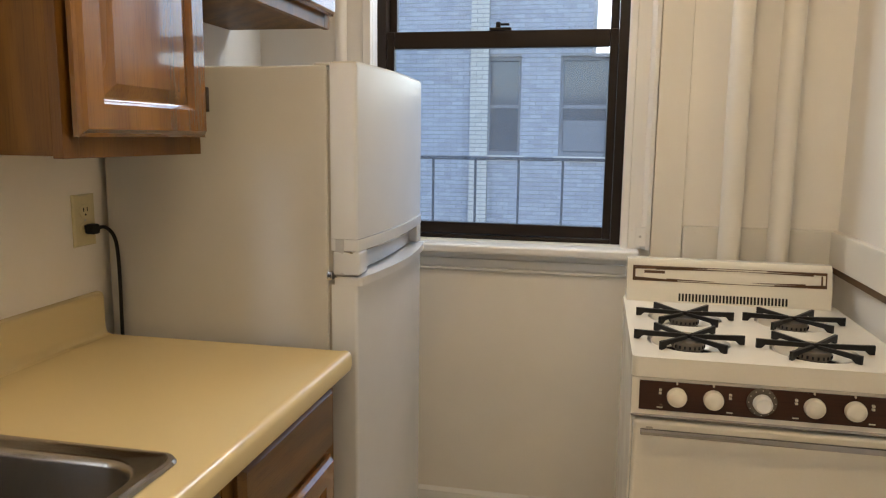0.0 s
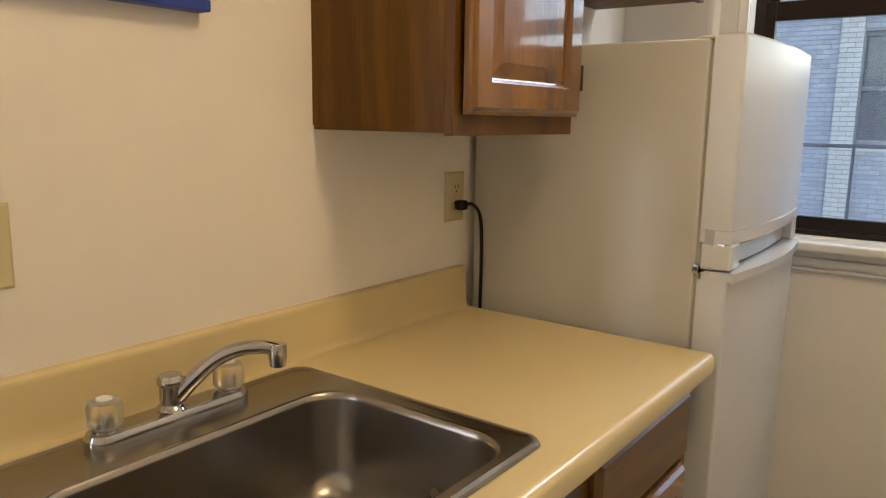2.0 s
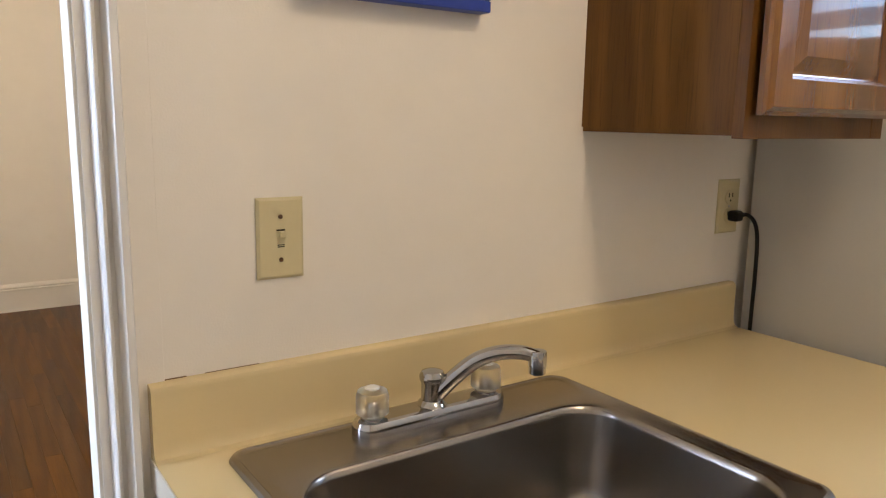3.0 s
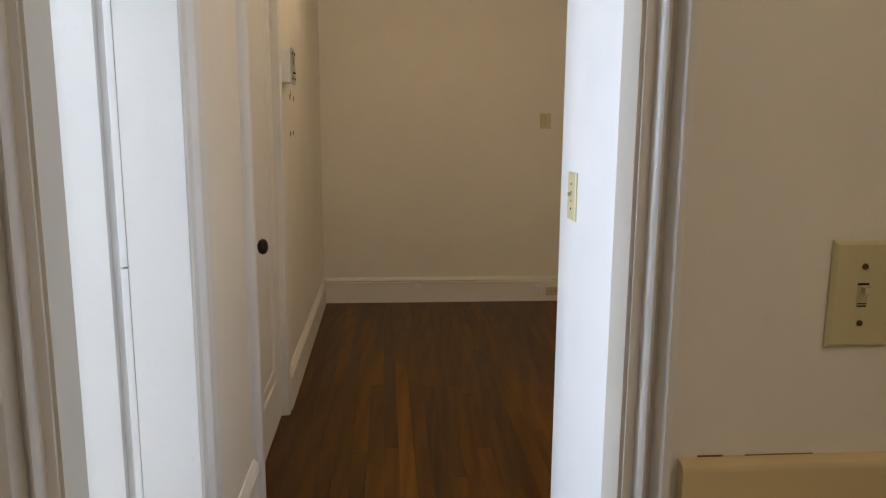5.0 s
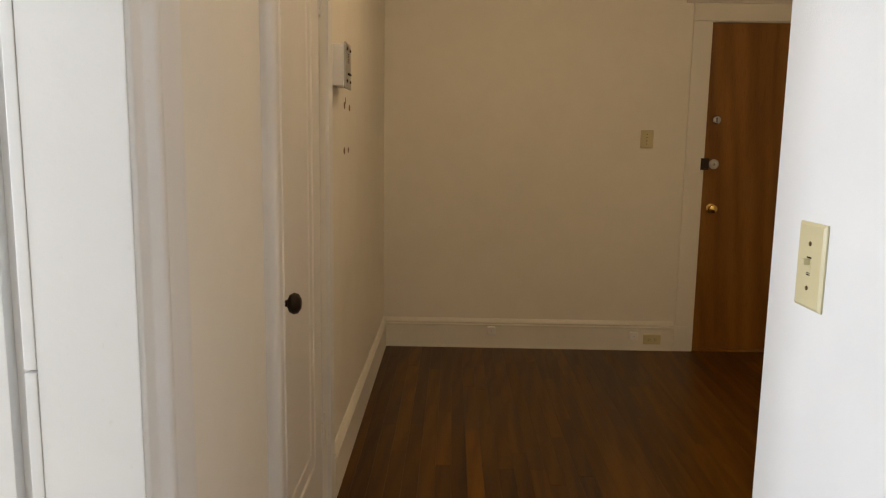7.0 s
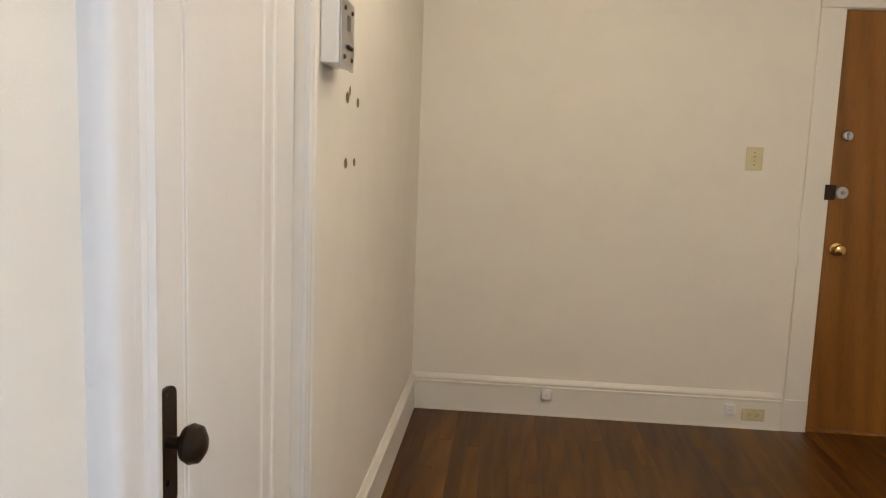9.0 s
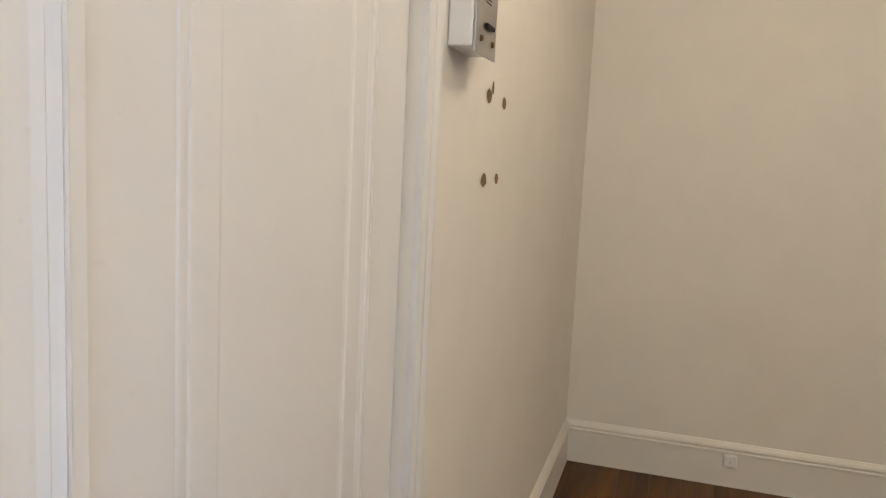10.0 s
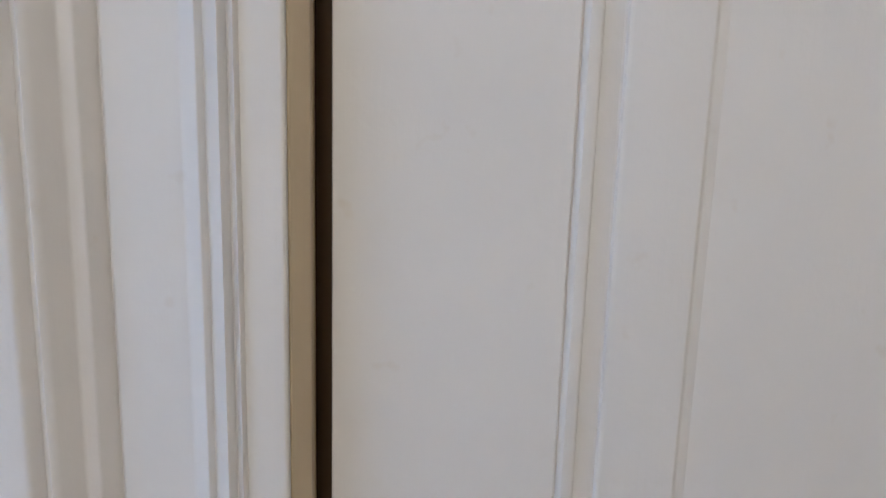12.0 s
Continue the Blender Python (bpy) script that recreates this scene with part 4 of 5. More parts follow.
for hy in (TY - 0.101, TY + 0.101):
    hd = part("knob", turned([(0.014, 0.934), (0.016, 0.938), (0.0235, 0.943), (0.0235, 0.967), (0.021, 0.975), (0.012, 0.978)], (TXc, hy, 0), 2, 20), ACRYL, tp, "clear acrylic knob")
    part("stem", turned([(0.017, 0.933), (0.017, 0.9365), (0.008, 0.9375), (0.007, 0.956), (0.004, 0.960)], (TXc, hy, 0), 2, 18), CHROME, hd)
    part("button", turned([(0.011, 0.9785), (0.010, 0.9803), (0.004, 0.981)], (TXc, hy, 0), 2, 18), PLASTICW, hd)
part("column", turned([(0.024, 0.933), (0.021, 0.938), (0.0165, 0.942), (0.0165, 0.968), (0.019, 0.972), (0.0195, 0.979), (0.016, 0.985), (0.006, 0.988)], (TXc, TY, 0), 2, 24), CHROME, tp)
line = smooth_line([(TXc + 0.006, TY + 0.007, 0.952), (TXc + 0.020, TY + 0.023, 0.975), (TXc + 0.042, TY + 0.047, 1.004), (TXc + 0.066, TY + 0.071, 1.019), (TXc + 0.090, TY + 0.095, 1.022), (TXc + 0.108, TY + 0.113, 1.016)], 5)
bm = bmesh.new()
tube(bm, line, [0.013 - 0.003 * i / (len(line) - 1) for i in range(len(line))], 16)
sp = part("spout", bm, CHROME, tp)
tip = Vector(line[-1])
part("aerator", turned([(0.0125, 0.010), (0.0135, 0.004), (0.0135, -0.012), (0.0125, -0.013), (0.0125, -0.023), (0.009, -0.025)], tip - Vector((0.002, 0.002, 0)), 2, 20), CHROME, sp)

# ---- wall cabinets ----


def wall_unit(y0, y1, z0, z1, depth, doors, label, end_panel):
    c = thing("wall_cabinet", (0.16, (y0 + y1) / 2, z0), label, "cabinet", "kitchen cabinets")
    part("carcass", boxes(((0.0, y0 + 0.0005, z0 + 0.012), (depth - 0.019, y1, z1))), OAKDARK, c, end_panel, smooth=False)
    part("bottom", boxes(((0.002, y0 + 0.002, z0 + 0.004), (depth - 0.019, y1 - 0.002, z0 + 0.012))), OAKDARK, c, smooth=False)
    part("frame_stile", boxes(((depth - 0.019, y0, z0), (depth, y0 + 0.038, z1)), bevel=0.0015), OAKF, c)
    part("frame_stile", boxes(((depth - 0.019, y1 - 0.038, z0), (depth, y1, z1)), bevel=0.0015), OAKF, c)
    part("bottom_rail", boxes(((depth - 0.019, y0 + 0.038, z0), (depth - 0.0005, y1 - 0.038, z0 + 0.04)), bevel=0.0015), OAKF, c)
    for a, b in doors:
        d = framed_front("door", c, depth + 0.010, a, b, z0 + 0.034, z1 - 0.03, OAK)
        part("hinge", boxes(((depth, b + 0.001, z0 + 0.085), (depth + 0.024, b + 0.012, z0 + 0.135)), bevel=0.002), BRONZE, d)
    return c


wall_unit(1.428, 1.832, 1.331, 2.14, 0.322, [(1.440, 1.818)], "honey oak wall cabinet with a raised-panel door", "dark oak-grain side panel")
wall_unit(1.836, 2.590, 1.684, 2.14, 0.322, [(1.852, 2.205), (2.222, 2.574)], "honey oak wall cabinet over the refrigerator", "oak-grain carcass")

# ---- switch plates, sockets, cord ----


def wall_plate(name, at, m, label, category, kind, w=0.072, h=0.116):
    """A plate in its own plane: x along the wall, y up, z off the wall."""
    ob = thing(name, (0, 0, 0), label, category)
    bm = bmesh.new()
    loft(bm, [[(x, y, z) for x, y, z in ((-w / 2 + i, -h / 2 + i, d), (w / 2 - i, -h / 2 + i, d), (w / 2 - i, h / 2 - i, d), (-w / 2 + i, h / 2 - i, d))] for i, d in ((0, 0.0005), (0, 0.003), (0.004, 0.006))])
    part("plate", bm, ALMOND, ob, smooth=False)
    if kind == "switch":
        part("slot", boxes(((-0.0062, 0.0105, 0.005), (0.0062, 0.0125, 0.0064)), ((-0.005, -0.0125, 0.005), (0.005, -0.0112, 0.0064)), ((-0.005, -0.0098, 0.005), (0.005, -0.0088, 0.0064))), DARKHOLE, ob, smooth=False)
        part("toggle", boxes(((-0.0058, -0.0085, 0.005), (0.0058, 0.0104, 0.0068)), ((-0.0035, 0.002, 0.006), (0.0045, 0.0098, 0.015)), bevel=0.0012), ALMOND, ob)
        for s in (-0.030, 0.030):
            part("screw", turned([(0.0035, 0.0055), (0.003, 0.0072), (0.001, 0.0076)], (0, s, 0), 2, 10), BROWN, ob)
    else:
        for s in (-0.0195, 0.0195):
            f = part("socket", turned([(0.0165, 0.0055), (0.0165, 0.0078), (0.015, 0.0084)], (0, s, 0), 2, 20), ALMOND, ob)
            for dx in (-0.006, 0.006):
                part("slot", boxes(((dx - 0.0012, s + 0.000, 0.008), (dx + 0.0012, s + 0.009, 0.0090))), BLACK, f, smooth=False)
            part("earth_hole", turned([(0.0025, 0.008), (0.0024, 0.0090)], (0, s - 0.007, 0), 2, 8), BLACK, f)
        part("screw", turned([(0.003, 0.0055), (0.002, 0.0076)], (0, 0, 0), 2, 10), ALU, ob)
    ob.matrix_world = Matrix.Translation(at) @ m
    return ob


EAST = Matrix(((0, 0, 1, 0), (1, 0, 0, 0), (0, 1, 0, 0), (0, 0, 0, 1)))       # faces +x
SOUTHF = Matrix(((1, 0, 0, 0), (0, 0, -1, 0), (0, 1, 0, 0), (0, 0, 0, 1)))    # faces -y
wall_plate("light_switch", (0.0, 0.856, 1.186), EAST, "almond plastic toggle light switch on the wall above the worktop", "light switch", "switch", 0.068, 0.113)
wall_plate("wall_outlet", (0.0, 1.876, 1.178), EAST, "almond duplex wall outlet with a black plug in it", "wall outlet", "socket")
wall_plate("light_switch", (-1.042, YN, 1.182), SOUTHF, "almond toggle light switch on the white hall wall", "light switch", "switch")
wall_plate("light_switch", (XF, 1.552, 1.364), EAST, "small almond toggle light switch beside the entry door", "light switch", "switch", 0.080, 0.112)
wall_plate("wall_outlet", (XF + 0.016, 1.652, 0.076), EAST @ pose(0, 0, 0, 0, 0, 90), "almond outlet set sideways in the baseboard", "wall outlet", "socket", 0.066, 0.114)

pc = thing("power_cord", (0.02, 1.876, 1.16), "black refrigerator power cord with a moulded plug", "cable")
part("plug", boxes(((0.009, 1.866, 1.147), (0.034, 1.892, 1.170)), bevel=0.006, seg=3), CORD, pc)
bm = bmesh.new()
tube(bm, smooth_line([(0.026, 1.888, 1.159), (0.034, 1.905, 1.160), (0.043, 1.921, 1.140), (0.048, 1.926, 1.10), (0.050, 1.926, 1.02), (0.050, 1.925, 0.95), (0.050, 1.924, 0.80)], 6), 0.0042, 10)
part("cord", bm, CORD, pc)
# ---- blue frame over the sink ----
bf = thing("wall_frame", (0.0, 1.045, 1.507), "blue plastic framed rack hung on the wall above the sink", "wall rack")
BFY0, BFY1, BFZ0, BFZ1 = 0.886, 1.194, 1.513, 1.80
part("frame", boxes(((0.0, BFY0, BFZ0), (0.030, BFY1, BFZ0 + 0.018)), ((0.0, BFY0, BFZ1 - 0.018), (0.030, BFY1, BFZ1)), ((0.0, BFY0, BFZ0 + 0.018), (0.030, BFY0 + 0.016, BFZ1 - 0.018)), ((0.0, BFY1 - 0.018, BFZ0 + 0.018), (0.030, BFY1, BFZ1 - 0.018)), bevel=0.003), BLUE, bf)
part("divider", boxes(((0.004, 1.05, BFZ0 + 0.018), (0.026, 1.066, BFZ1 - 0.018)), bevel=0.002), BLUE, bf)
part("backing", boxes(((0.002, BFY0 + 0.014, BFZ0 + 0.016), (0.012, BFY1 - 0.016, BFZ1 - 0.016))), GREYPANE, bf, "grey backing sheet", smooth=False)

# ---- ceiling lamps ----
# The last of the three is unseen, added as a body for the room fill.
for lx, ly, lab in ((1.06, 1.26, "round opal kitchen ceiling lamp"), (-3.0, 0.62, "round opal ceiling lamp near the entry"), (-1.6, 1.5, "unseen round opal lamp added as room fill")):
    cl = thing("ceiling_lamp", (lx, ly, H), lab, "ceiling lamp", "ceiling lamps")
    part("base", turned([(0.15, H), (0.15, H - 0.03), (0.13, H - 0.035)], (lx, ly, 0)), PLASTICW, cl)
    part("shade", turned([(0.14, H - 0.035), (0.135, H - 0.06), (0.10, H - 0.09), (0.04, H - 0.105), (0.01, H - 0.107)], (lx, ly, 0)), LAMPGLASS, cl, "glowing opal glass")

# ---- closet door ----
cd = thing("door_closet", ((C0 + C1) / 2, YS - 0.03, 0), "closed off-white closet door with one long moulded panel", "door", kind="structure")
XL, XR, DY = -1.9172, -2.5945, -0.120
part("slab", boxes(((XR, DY - 0.034, 0.008), (XR + 0.119, DY, 2.035)), ((XL - 0.119, DY - 0.034, 0.008), (XL, DY, 2.035)), ((XR + 0.119, DY - 0.034, 0.008), (XL - 0.119, DY, 0.215)), ((XR + 0.119, DY - 0.034, 1.90), (XL - 0.119, DY, 2.035)), bevel=0.0012), DOORW, cd)
part("panel", boxes(((XR + 0.121, DY - 0.028, 0.217), (XL - 0.121, DY - 0.0056, 1.898))), DOORW, cd, smooth=False)
mp = [(0.0, -0.010), (0.0, -0.0022), (0.0013, -0.0028), (0.0026, -0.0006), (0.004, 0.0006), (0.009, 0.0006), (0.0108, -0.0008), (0.0118, -0.0030), (0.0130, -0.0034), (0.0225, -0.0056), (0.0236, -0.0066), (0.0246, -0.0034), (0.027, -0.0022),
      (0.067, -0.0018), (0.0690, -0.0030), (0.0700, -0.0042), (0.0715, -0.0046), (0.0805, -0.0064), (0.0815, -0.0074), (0.0828, -0.0058), (0.0828, -0.010)]


def panel_mould(edge, out):
    return swept([(edge + out * u, DY + d) for u, d in mp], 2, 0.215, 1.90)


part("panel_moulding", panel_mould(XL - 0.119, -1), DOORW, cd)
part("panel_moulding", panel_mould(XR + 0.119, 1), DOORW, cd)
part("panel_moulding", swept([(DY + d, 0.215 + u) for u, d in mp], 0, XR + 0.119, XL - 0.119), DOORW, cd)
part("panel_moulding", swept([(DY + d, 1.90 - u) for u, d in mp], 0, XR + 0.119, XL - 0.119), DOORW, cd)
PX, PZ0, PZ1, PW2 = -1.975, 0.800, 0.985, 0.029
plate = [(PX + PW2 * math.cos(radians(a)), PZ1 - 0.016 + 0.016 * math.sin(radians(a))) for a in range(0, 181, 20)] + [(PX + PW2 * math.cos(radians(a)), PZ0 + 0.016 + 0.016 * math.sin(radians(a))) for a in range(180, 361, 20)]
hp = part("knob_plate", swept(plate, 1, DY - 0.001, DY + 0.004), BRONZE, cd, "long dark bronze knob plate with arched ends")
for pz in (PZ0 + 0.012, PZ1 - 0.012):
    part("screw", turned([(0.004, 0.0035), (0.003, 0.0055)], (PX, DY, pz), 1, 10), BRONZE, hp)
part("knob", turned([(0.010, 0.0), (0.0085, 0.014), (0.011, 0.020), (0.024, 0.026), (0.029, 0.036), (0.026, 0.048), (0.015, 0.055), (0.004, 0.057)], (-1.974, DY + 0.003, 0.905), 1, 28), BRONZE, hp)
part("keyhole", turned([(0.005, 0.0035), (0.0048, 0.0046)], (-1.972, DY, 0.845), 1, 12), DARKHOLE, hp)
for hz in (0.245, 1.745):
    hg = part("hinge", boxes(((XR - 0.004, DY - 0.002, hz), (XR + 0.016, DY + 0.004, hz + 0.105)), bevel=0.001), DOORW, cd, "paint-covered hinge")
    part("knuckle", turned([(0.0055, hz - 0.006), (0.0055, hz + 0.111), (0.002, hz + 0.116)], (XR - 0.003, DY + 0.007, 0), 2, 12), DOORW, hg)
    for k in range(3):
        part("screw", turned([(0.003, 0), (0.002, 0.0012)], (XR + 0.010, DY + 0.004, hz + 0.02 + 0.032 * k), 1, 8), ALU, hg)

# ---- south room door, standing open ----
sd = thing("door_south_room", (S1 - 0.02, YSB - 0.35, 0), "white panelled door standing open into the south room", "door", kind="structure")
LX, LY0, LY1, ST = S1 + 0.001, YSB - 0.045, YSB - 0.82, 0.098
part("slab", boxes(((LX - 0.035, LY1, 0.01), (LX, LY1 + ST, 2.03)), ((LX - 0.035, LY0 - ST, 0.01), (LX, LY0, 2.03)), ((LX - 0.035, LY1 + ST, 0.01), (LX, LY0 - ST, 0.22)), ((LX - 0.035, LY1 + ST, 1.90), (LX, LY0 - ST, 2.03)), bevel=0.002), WHITE, sd)
part("panel", boxes(((LX - 0.028, LY1 + ST + 0.001, 0.221), (LX - 0.008, LY0 - ST - 0.001, 1.899))), WHITE, sd, smooth=False)
sm = [(0, -0.012), (0, 0.002), (0.003, 0.0045), (0.006, 0.002), (0.008, -0.003), (0.040, -0.004), (0.043, 0.0005), (0.046, 0.0005), (0.049, -0.006), (0.050, -0.012)]
part("panel_moulding", swept([(LX + d, LY0 - ST - u) for u, d in sm], 2, 0.22, 1.90), WHITE, sd)
part("panel_moulding", swept([(LX + d, LY1 + ST + u) for u, d in sm], 2, 0.22, 1.90), WHITE, sd)
part("panel_moulding", swept([(LX + d, 0.22 + u) for u, d in sm], 1, LY1 + ST, LY0 - ST), WHITE, sd)
part("panel_moulding", swept([(LX + d, 1.90 - u) for u, d in sm], 1, LY1 + ST, LY0 - ST), WHITE, sd)
part("hinge_strip", boxes(((S1 - 0.022, YSB - 0.021, 0.01), (S1 + 0.004, YSB - 0.0031, 1.012)), ((S1 - 0.022, YSB - 0.021, 1.016), (S1 + 0.004, YSB - 0.0031, 2.03)), bevel=0.002), WHITE, sd, "white edge strip at the hinges")
part("hinge_rebate", boxes(((S1 - 0.040, YSB - 0.0448, 0.01), (S1 - 0.020, YSB - 0.0212, 2.03))), WHITE, sd, "shaded rebate at the hinge side", smooth=False)

# ---- breaker panel on the hall wall ----
bp = thing("breaker_panel", (-0.4, YN, 1.33), "white painted electrical panel cover on the hall wall", "electrical panel")
part("cover", boxes(((-0.592, YN - 0.006, 1.326), (-0.180, YN - 0.0005, 1.90)), bevel=0.002), WWALL, bp)
part("door", boxes(((-0.560, YN - 0.010, 1.352), (-0.212, YN - 0.0065, 1.87)), bevel=0.0015), WWALL, bp)
part("latch", boxes(((-0.574, YN - 0.009, 1.360), (-0.566, YN - 0.0062, 1.384)), bevel=0.001), GREYTRIM, bp)

# ---- intercom and the holes under it ----
IX, IZ, ID = -2.806, 1.599, 0.044                           # middle of the face plate, depth of the box
ic = thing("intercom", (IX, YS, IZ - 0.08), "wall intercom with a white box and a brushed metal face", "intercom")
part("box", boxes(((IX - 0.061, YS + 0.0005, IZ - 0.073), (IX + 0.076, YS + ID, IZ + 0.073)), bevel=0.004, seg=3), PLASTICW, ic)
fp = part("face_plate", boxes(((IX - 0.071, YS + ID + 0.0003, IZ - 0.081), (IX + 0.071, YS + ID + 0.006, IZ + 0.081)), bevel=0.002), ALU, ic, "brushed aluminium face plate")
for k in range(6):
    part("speaker_slot", boxes(((IX - 0.022, YS + ID + 0.005, IZ + 0.012 + k * 0.006), (IX + 0.018, YS + ID + 0.0066, IZ + 0.0145 + k * 0.006))), BLACK, fp, smooth=False)
part("talk_lever", boxes(((IX - 0.034, YS + ID + 0.006, IZ - 0.032), (IX + 0.018, YS + ID + 0.013, IZ - 0.024)), bevel=0.002), BLACK, fp)
for bx in (IX - 0.040, IX + 0.040):
    for bz in (IZ - 0.054, IZ + 0.058):
        part("button", turned([(0.006, 0), (0.005, 0.004), (0.002, 0.005)], (bx, YS + ID + 0.006, bz), 1, 14), BROWN, fp)


def wall_hole(x, z, rx, rz, seed):
    rnd = random.Random(seed)
    bm = bmesh.new()
    n = 14
    ring = [bm.verts.new((x + rx * math.cos(2 * math.pi * k / n) * rnd.uniform(0.85, 1.1), YS + 0.0012, z + rz * math.sin(2 * math.pi * k / n) * rnd.uniform(0.85, 1.1))) for k in range(n)]
    rin = [bm.verts.new(Vector((x, YS + 0.0004, z)) + (v.co - Vector((x, YS + 0.0012, z))) * 0.8) for v in ring]
    for k in range(n):
        bm.faces.new((ring[k], ring[(k + 1) % n], rin[(k + 1) % n], rin[k]))
    bm.faces.new(rin)
    bmesh.ops.recalc_face_normals(bm, faces=bm.faces[:])
    return solo("plaster_hole", bm, PUTTY, "torn brown patch where a fixture came off the wall", "wall damage", "holes under the intercom")


wall_hole(-3.040, 1.470, 0.022, 0.016, 1)
wall_hole(-3.070, 1.490, 0.008, 0.016, 2)
wall_hole(-3.180, 1.466, 0.020, 0.015, 3)
wall_hole(-3.030, 1.292, 0.024, 0.015, 4)
wall_hole(-3.145, 1.293, 0.018, 0.013, 5)

# ---- entry door ----
ed = thing("door_entry", (XF, (E0 + E1) / 2, 0), "closed reddish-brown veneered entry door with three locks", "door", kind="structure")
part("slab", boxes(((XF - 0.055, E0 + 0.004, 0.012), (XF - 0.012, E1 - 0.004, EH - 0.004)), bevel=0.0015), DOORWOOD, ed)
part("threshold", boxes(((XF - 0.10, E0, -0.01), (XF + 0.004, E1, 0.010)), bevel=0.003), DOORWOOD, ed)
DX = XF - 0.012
part("door_knob", turned([(0.031, 0.0), (0.031, 0.004), (0.014, 0.008), (0.012, 0.026), (0.022, 0.032), (0.027, 0.044), (0.024, 0.056), (0.012, 0.061), (0.003, 0.062)], (DX, 1.985, 0.935), 0, 28), BRASS, ed, "polished brass door knob")
lk1 = part("deadbolt", turned([(0.028, 0.0), (0.028, 0.006), (0.024, 0.012), (0.018, 0.014)], (DX, 1.985, 1.490), 0, 28), CHROME, ed)
part("thumb_turn", boxes(((DX + 0.012, 1.981, 1.474), (DX + 0.030, 1.989, 1.506)), bevel=0.003), CHROME, lk1)
lk2 = part("lock_cylinder", turned([(0.031, 0.0), (0.031, 0.005), (0.027, 0.009), (0.010, 0.010)], (DX, 1.985, 1.215), 0, 28), ALU, ed)
part("turn", turned([(0.009, 0.009), (0.008, 0.020), (0.004, 0.021)], (DX, 1.985, 1.215), 0, 16), CHROME, lk2)
part("lock_case", boxes(((DX - 0.001, 1.93, 1.178), (DX + 0.003, 1.955, 1.252)), bevel=0.001), BRONZE, ed)
part("strike_plate", boxes(((XF + 0.016, 1.893, 1.178), (XF + 0.020, 1.923, 1.252)), bevel=0.001), BRONZE, ed)
et = thing("trim_entry", (XF, (E0 + E1) / 2, 0), "white flat casing with a capped head round the entry door", "door trim", kind="structure")
part("upright", boxes(((XF, E0 - 0.118, 0), (XF + 0.015, E0 - 0.0, EH)), bevel=0.003), ROOMTRIM, et)
part("plinth", boxes(((XF, E0 - 0.124, 0), (XF + 0.020, E0 - 0.001, 0.165)), bevel=0.003), ROOMTRIM, et)
part("upright", boxes(((XF, E1, 0), (XF + 0.015, E1 + 0.118, EH)), bevel=0.003), ROOMTRIM, et)
part("head", boxes(((XF, E0 - 0.120, EH + 0.001), (XF + 0.017, E1 + 0.120, EH + 0.105)), bevel=0.003), ROOMTRIM, et)
part("cap", swept([(XF, EH + 0.106), (XF + 0.022, EH + 0.106), (XF + 0.030, EH + 0.120), (XF + 0.048, EH + 0.136), (XF + 0.050, EH + 0.150), (XF, EH + 0.152)], 1, E0 - 0.165, E1 + 0.165), ROOMTRIM, et)
part("door_stop", boxes(((XF - 0.012, E0, 0), (XF - 0.001, E0 + 0.003, EH)), ((XF - 0.012, E0, EH - 0.003), (XF - 0.001, E1, EH))), ROOMTRIM, et, smooth=False)

# ---- phone blocks on the far baseboard ----
for by, bz in ((0.605, 0.118), (1.530, 0.100)):
    ph = thing("phone_jack", (XF + 0.018, by, bz - 0.02), "small white phone jack block on the baseboard", "phone jack", "phone jacks on the baseboard")
    part("block", boxes(((XF + 0.0165, by - 0.026, bz - 0.026), (XF + 0.040, by + 0.026, bz + 0.026)), bevel=0.005, seg=3), PLASTICW, ph)
    part("screw", turned([(0.004, 0.0), (0.003, 0.002)], (XF + 0.040, by, bz), 0, 10), ALU, ph)

# ---- outside: brick house across the alley, fire escape rail ----
setting("ground", boxes(((-400, YK + 0.3, -9.2), (400, 600, -9.0))), TAR, "dark alley ground", "ground")
YB = 14.0
hs = thing("brick_house", (0, YB, -9.0), "grey brick apartment house across the alley with dark sash windows", "building")
OPEN = [(-0.93, -0.29, 1.06, 2.82), (0.40, 1.28, 1.06, 2.82), (-0.93, -0.29, 4.3, 6.0), (-0.93, -0.29, -2.2, -0.4), (0.40, 1.28, -2.2, -0.4)]
GAP = (0.94, 9.0, 2.86, 20.0)                            # made-up cutaway of the house end, open sky stands in for a glare patch
CUT = OPEN + [GAP, (1.30, 9.0, 2.25, GAP[2])]
xs = sorted({-9.0, 9.0, GAP[0], 1.30} | {o[0] for o in OPEN} | {o[1] for o in OPEN})
zs = sorted({-9.0, 20.0, 2.25, GAP[2]} | {o[2] for o in OPEN} | {o[3] for o in OPEN})
bm = bmesh.new()
for xa, xb in zip(xs, xs[1:]):
    for za, zb in zip(zs, zs[1:]):
        if not any(o[0] <= xa and xb <= o[1] and o[2] <= za and zb <= o[3] for o in CUT):
            box(bm, (xa, YB, za), (xb, YB + 0.35, zb))
part("wall", bm, MORTAR, hs, smooth=False)
part("roof", boxes(((-9.2, YB - 0.15, 20.0), (GAP[0] + 0.1, YB + 8, 20.4)), ((GAP[0], YB - 0.02, GAP[2] - 0.06), (1.30, YB + 8, GAP[2])), ((1.30, YB - 0.02, 2.19), (9.2, YB + 8, 2.25))), MORTAR, hs, smooth=False)
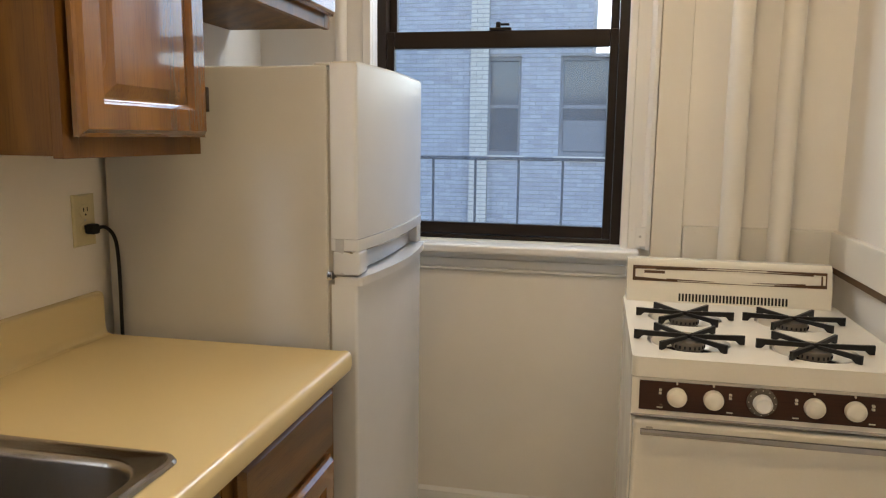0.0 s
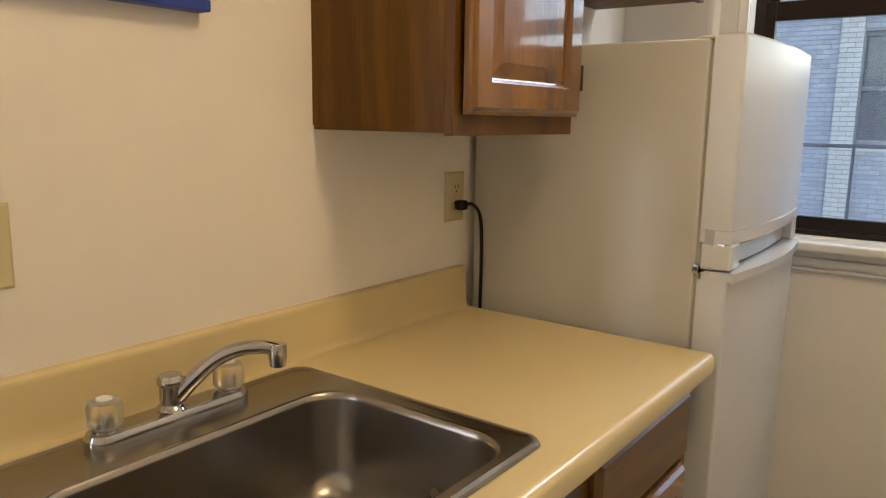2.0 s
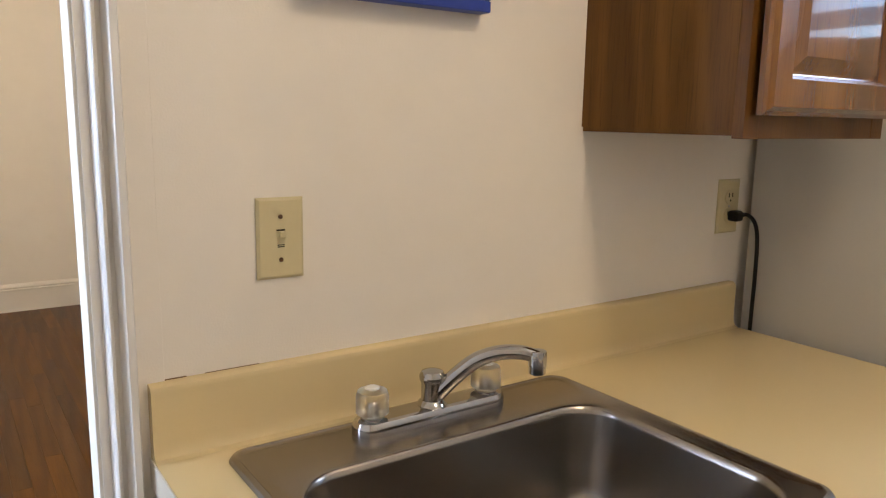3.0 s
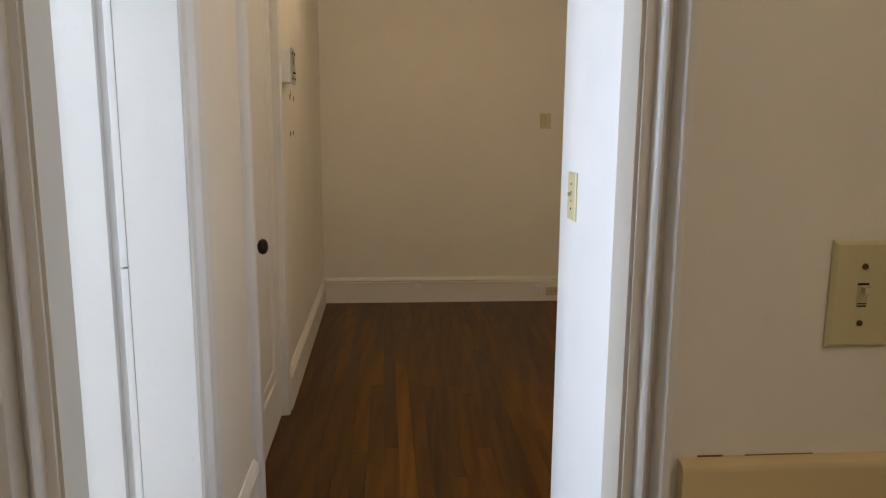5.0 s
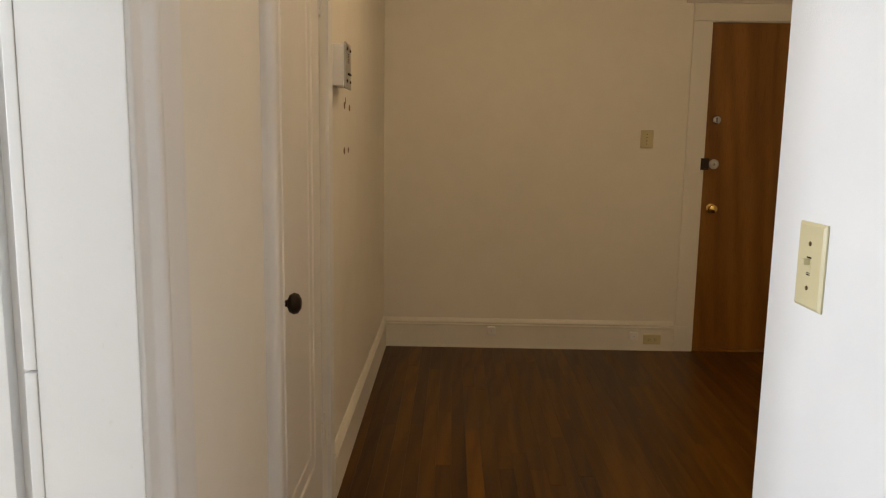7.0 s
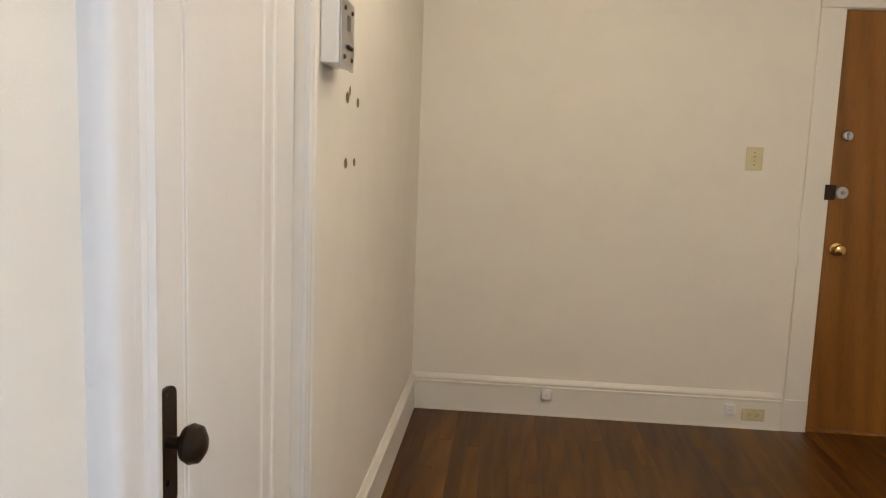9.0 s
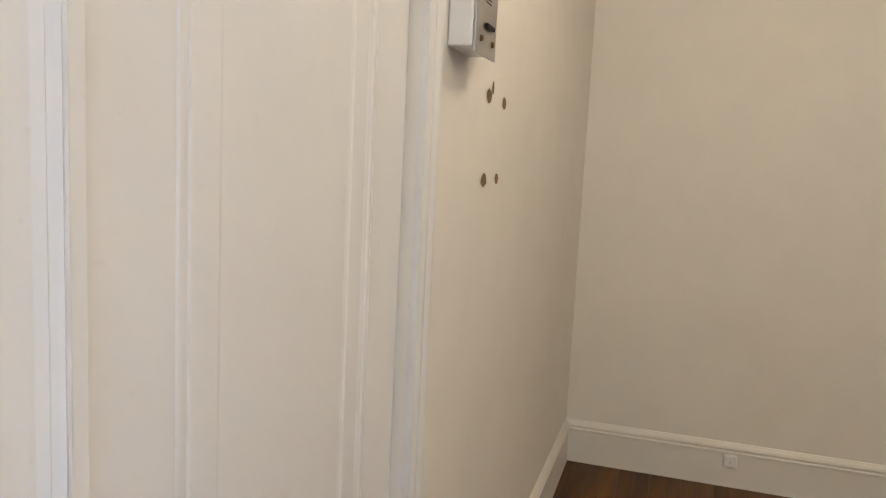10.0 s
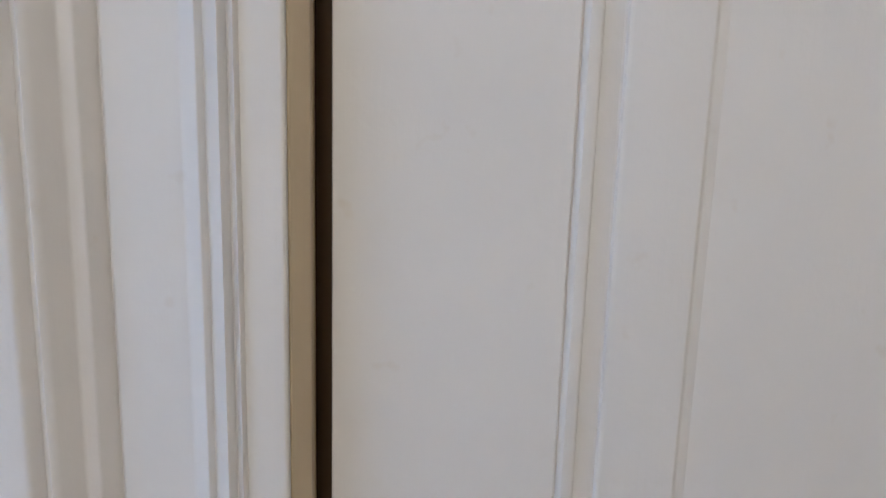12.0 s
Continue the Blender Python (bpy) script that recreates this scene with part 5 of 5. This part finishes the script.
part("side_wall", boxes(((-9.0, YB + 0.35, -9), (-8.7, YB + 8, 20)), ((8.7, YB + 0.35, -9), (9.0, YB + 8, 2.19)), ((GAP[0] - 0.3, YB + 0.35, GAP[2]), (GAP[0], YB + 8, 20)), ((-9, YB + 7.7, -9), (GAP[0], YB + 8, 20))), MORTAR, hs, smooth=False)


def bricks(x0, x1, z0, z1, yf, depth, cut):
    """Courses of brick, each its own block, in one mesh."""
    verts, faces = [], []
    rnd = random.Random(7)
    k = 0
    z = z0
    while z < z1:
        x = x0 - (0.11 if k % 2 else 0.0)
        while x < x1:
            a, b = max(x, x0), min(x + 0.208, x1)
            spans = [(a, b)]
            for o in cut:
                if o[2] - 0.03 < z < o[3]:
                    nxt = []
                    for s, e in spans:
                        if e <= o[0] or s >= o[1]:
                            nxt.append((s, e))
                        else:
                            nxt += [q for q in ((s, o[0]), (o[1], e)) if q[1] - q[0] > 0.02]
                    spans = nxt
            for s, e in spans:
                if e - s > 0.02:
                    y = yf - depth - rnd.uniform(0, 0.006)
                    n = len(verts)
                    verts += [(s, y, z), (e, y, z), (e, y, z + 0.062), (s, y, z + 0.062), (s, yf + 0.01, z), (e, yf + 0.01, z), (e, yf + 0.01, z + 0.062), (s, yf + 0.01, z + 0.062)]
                    faces += [(n, n + 1, n + 2, n + 3), (n + 3, n + 2, n + 6, n + 7), (n, n + 4, n + 5, n + 1), (n, n + 3, n + 7, n + 4), (n + 1, n + 5, n + 6, n + 2)]
            x += 0.22
        z += 0.076
        k += 1
    return verts, faces


def brick_part(name, x0, x1, z0, z1, yf, depth, cut, material, label):
    v, f = bricks(x0, x1, z0, z1, yf, depth, cut)
    o = ORIGIN[hs]
    me = bpy.data.meshes.new(name)
    me.from_pydata([(p[0] - o.x, p[1] - o.y, p[2] - o.z) for p in v], [], f)
    me.materials.append(material)
    ob = new(name, me)
    ob.parent = hs
    return tagged(ob, label, kind="stuff")


brick_part("brickwork", -4.2, 3.6, -2.6, 6.4, YB, 0.012, CUT, BRICKA, "weathered grey brick courses")
part("pier_core", boxes(((-1.19, YB - 0.16, -9.0), (-0.87, YB - 0.001, 20.0))), MORTAR, hs, smooth=False)
brick_part("pier_brickwork", -1.19, -0.87, -2.6, 6.4, YB - 0.16, 0.010, [], BRICKB, "pale brick pier")
for x0, x1, z0, z1 in OPEN:
    w = part("window", boxes(((x0, YB + 0.10, z0), (x0 + 0.06, YB + 0.17, z1)), ((x1 - 0.06, YB + 0.10, z0), (x1, YB + 0.17, z1)), ((x0 + 0.06, YB + 0.10, z1 - 0.07), (x1 - 0.06, YB + 0.17, z1)), ((x0 + 0.06, YB + 0.10, z0), (x1 - 0.06, YB + 0.17, z0 + 0.07)),
             ((x0 + 0.06, YB + 0.10, (z0 + z1) / 2 - 0.03), (x1 - 0.06, YB + 0.16, (z0 + z1) / 2 + 0.03))), BLIND, hs, smooth=False)
    part("pane", boxes(((x0 + 0.05, YB + 0.18, z0 + 0.05), (x1 - 0.05, YB + 0.19, z1 - 0.05))), FARWIN, w, "dark reflecting glass", smooth=False)
    part("sill", boxes(((x0 - 0.08, YB - 0.08, z0 - 0.10), (x1 + 0.08, YB + 0.12, z0 - 0.001))), BRICKB, w, smooth=False)
part("blind", boxes(((0.47, YB + 0.172, 1.15), (1.21, YB + 0.178, 1.70))), BLIND, hs, smooth=False)

rl = thing("fire_escape_railing", (0.4, 4.4, -2), "dark iron fire escape railing outside the kitchen window", "railing")
RZ = 1.262
bm = bmesh.new()
tube(bm, [(-1.3, 4.4, RZ), (2.2, 4.4, RZ)], 0.009, 10)
part("top_rail", bm, IRON, rl)
for k in range(14):
    px = -1.16 + k * 0.2335
    part("post", boxes(((px - 0.006, 4.394, 0.05), (px + 0.006, 4.406, RZ)),), IRON, rl, smooth=False)
part("deck", boxes(((-1.3, YK + 0.25, 0.0), (2.2, 4.45, 0.05))), IRON, rl, smooth=False)
for px in (-1.25, 2.15):
    part("bracket", boxes(((px - 0.03, YK + 0.202, -0.9), (px + 0.03, YK + 0.30, 0.0)), ((px - 0.03, YK + 0.202, -0.06), (px + 0.03, 4.4, -0.001))), IRON, rl, smooth=False)

# ---- oak strip floor, plank by plank ----
PW = 0.0650
LENGTHS = (0.62, 0.88, 1.16, 1.48, 1.84)
plank_mesh = {}
for L in LENGTHS:
    bm = bmesh.new()
    pr = [(-PW / 2 + 0.0002, -0.020), (-PW / 2 + 0.0002, -0.0005), (-PW / 2 + 0.0006, 0.0), (PW / 2 - 0.0006, 0.0), (PW / 2 - 0.0002, -0.0006), (PW / 2 - 0.0002, -0.020)]
    prism(bm, pr, 0, 0.0003, L - 0.0003)
    plank_mesh[L] = finish("plank", bm, PLANK)
floor_ob = bpy.data.objects["floor"]
rnd = random.Random(11)
y = YSB + PW / 2
while y < RN - 0.01:
    x = XF - 0.115
    end = -0.002 if y < YN + 0.1 else NX + 0.1
    first = rnd.uniform(0.45, 1.0)
    while x < end - 0.01:
        L = rnd.choice(LENGTHS)
        run = min(L * first, end - x)
        if end - x - run < 0.3:
            run = end - x
            L = min(LENGTHS, key=lambda q: abs(q - run))
        first = 1.0
        p = new("plank", plank_mesh[L])
        p.parent = floor_ob
        p.location = (x, y, rnd.uniform(-0.0004, 0.0))
        p.scale = (run / L, 1, 1)
        x += run
    y += PW
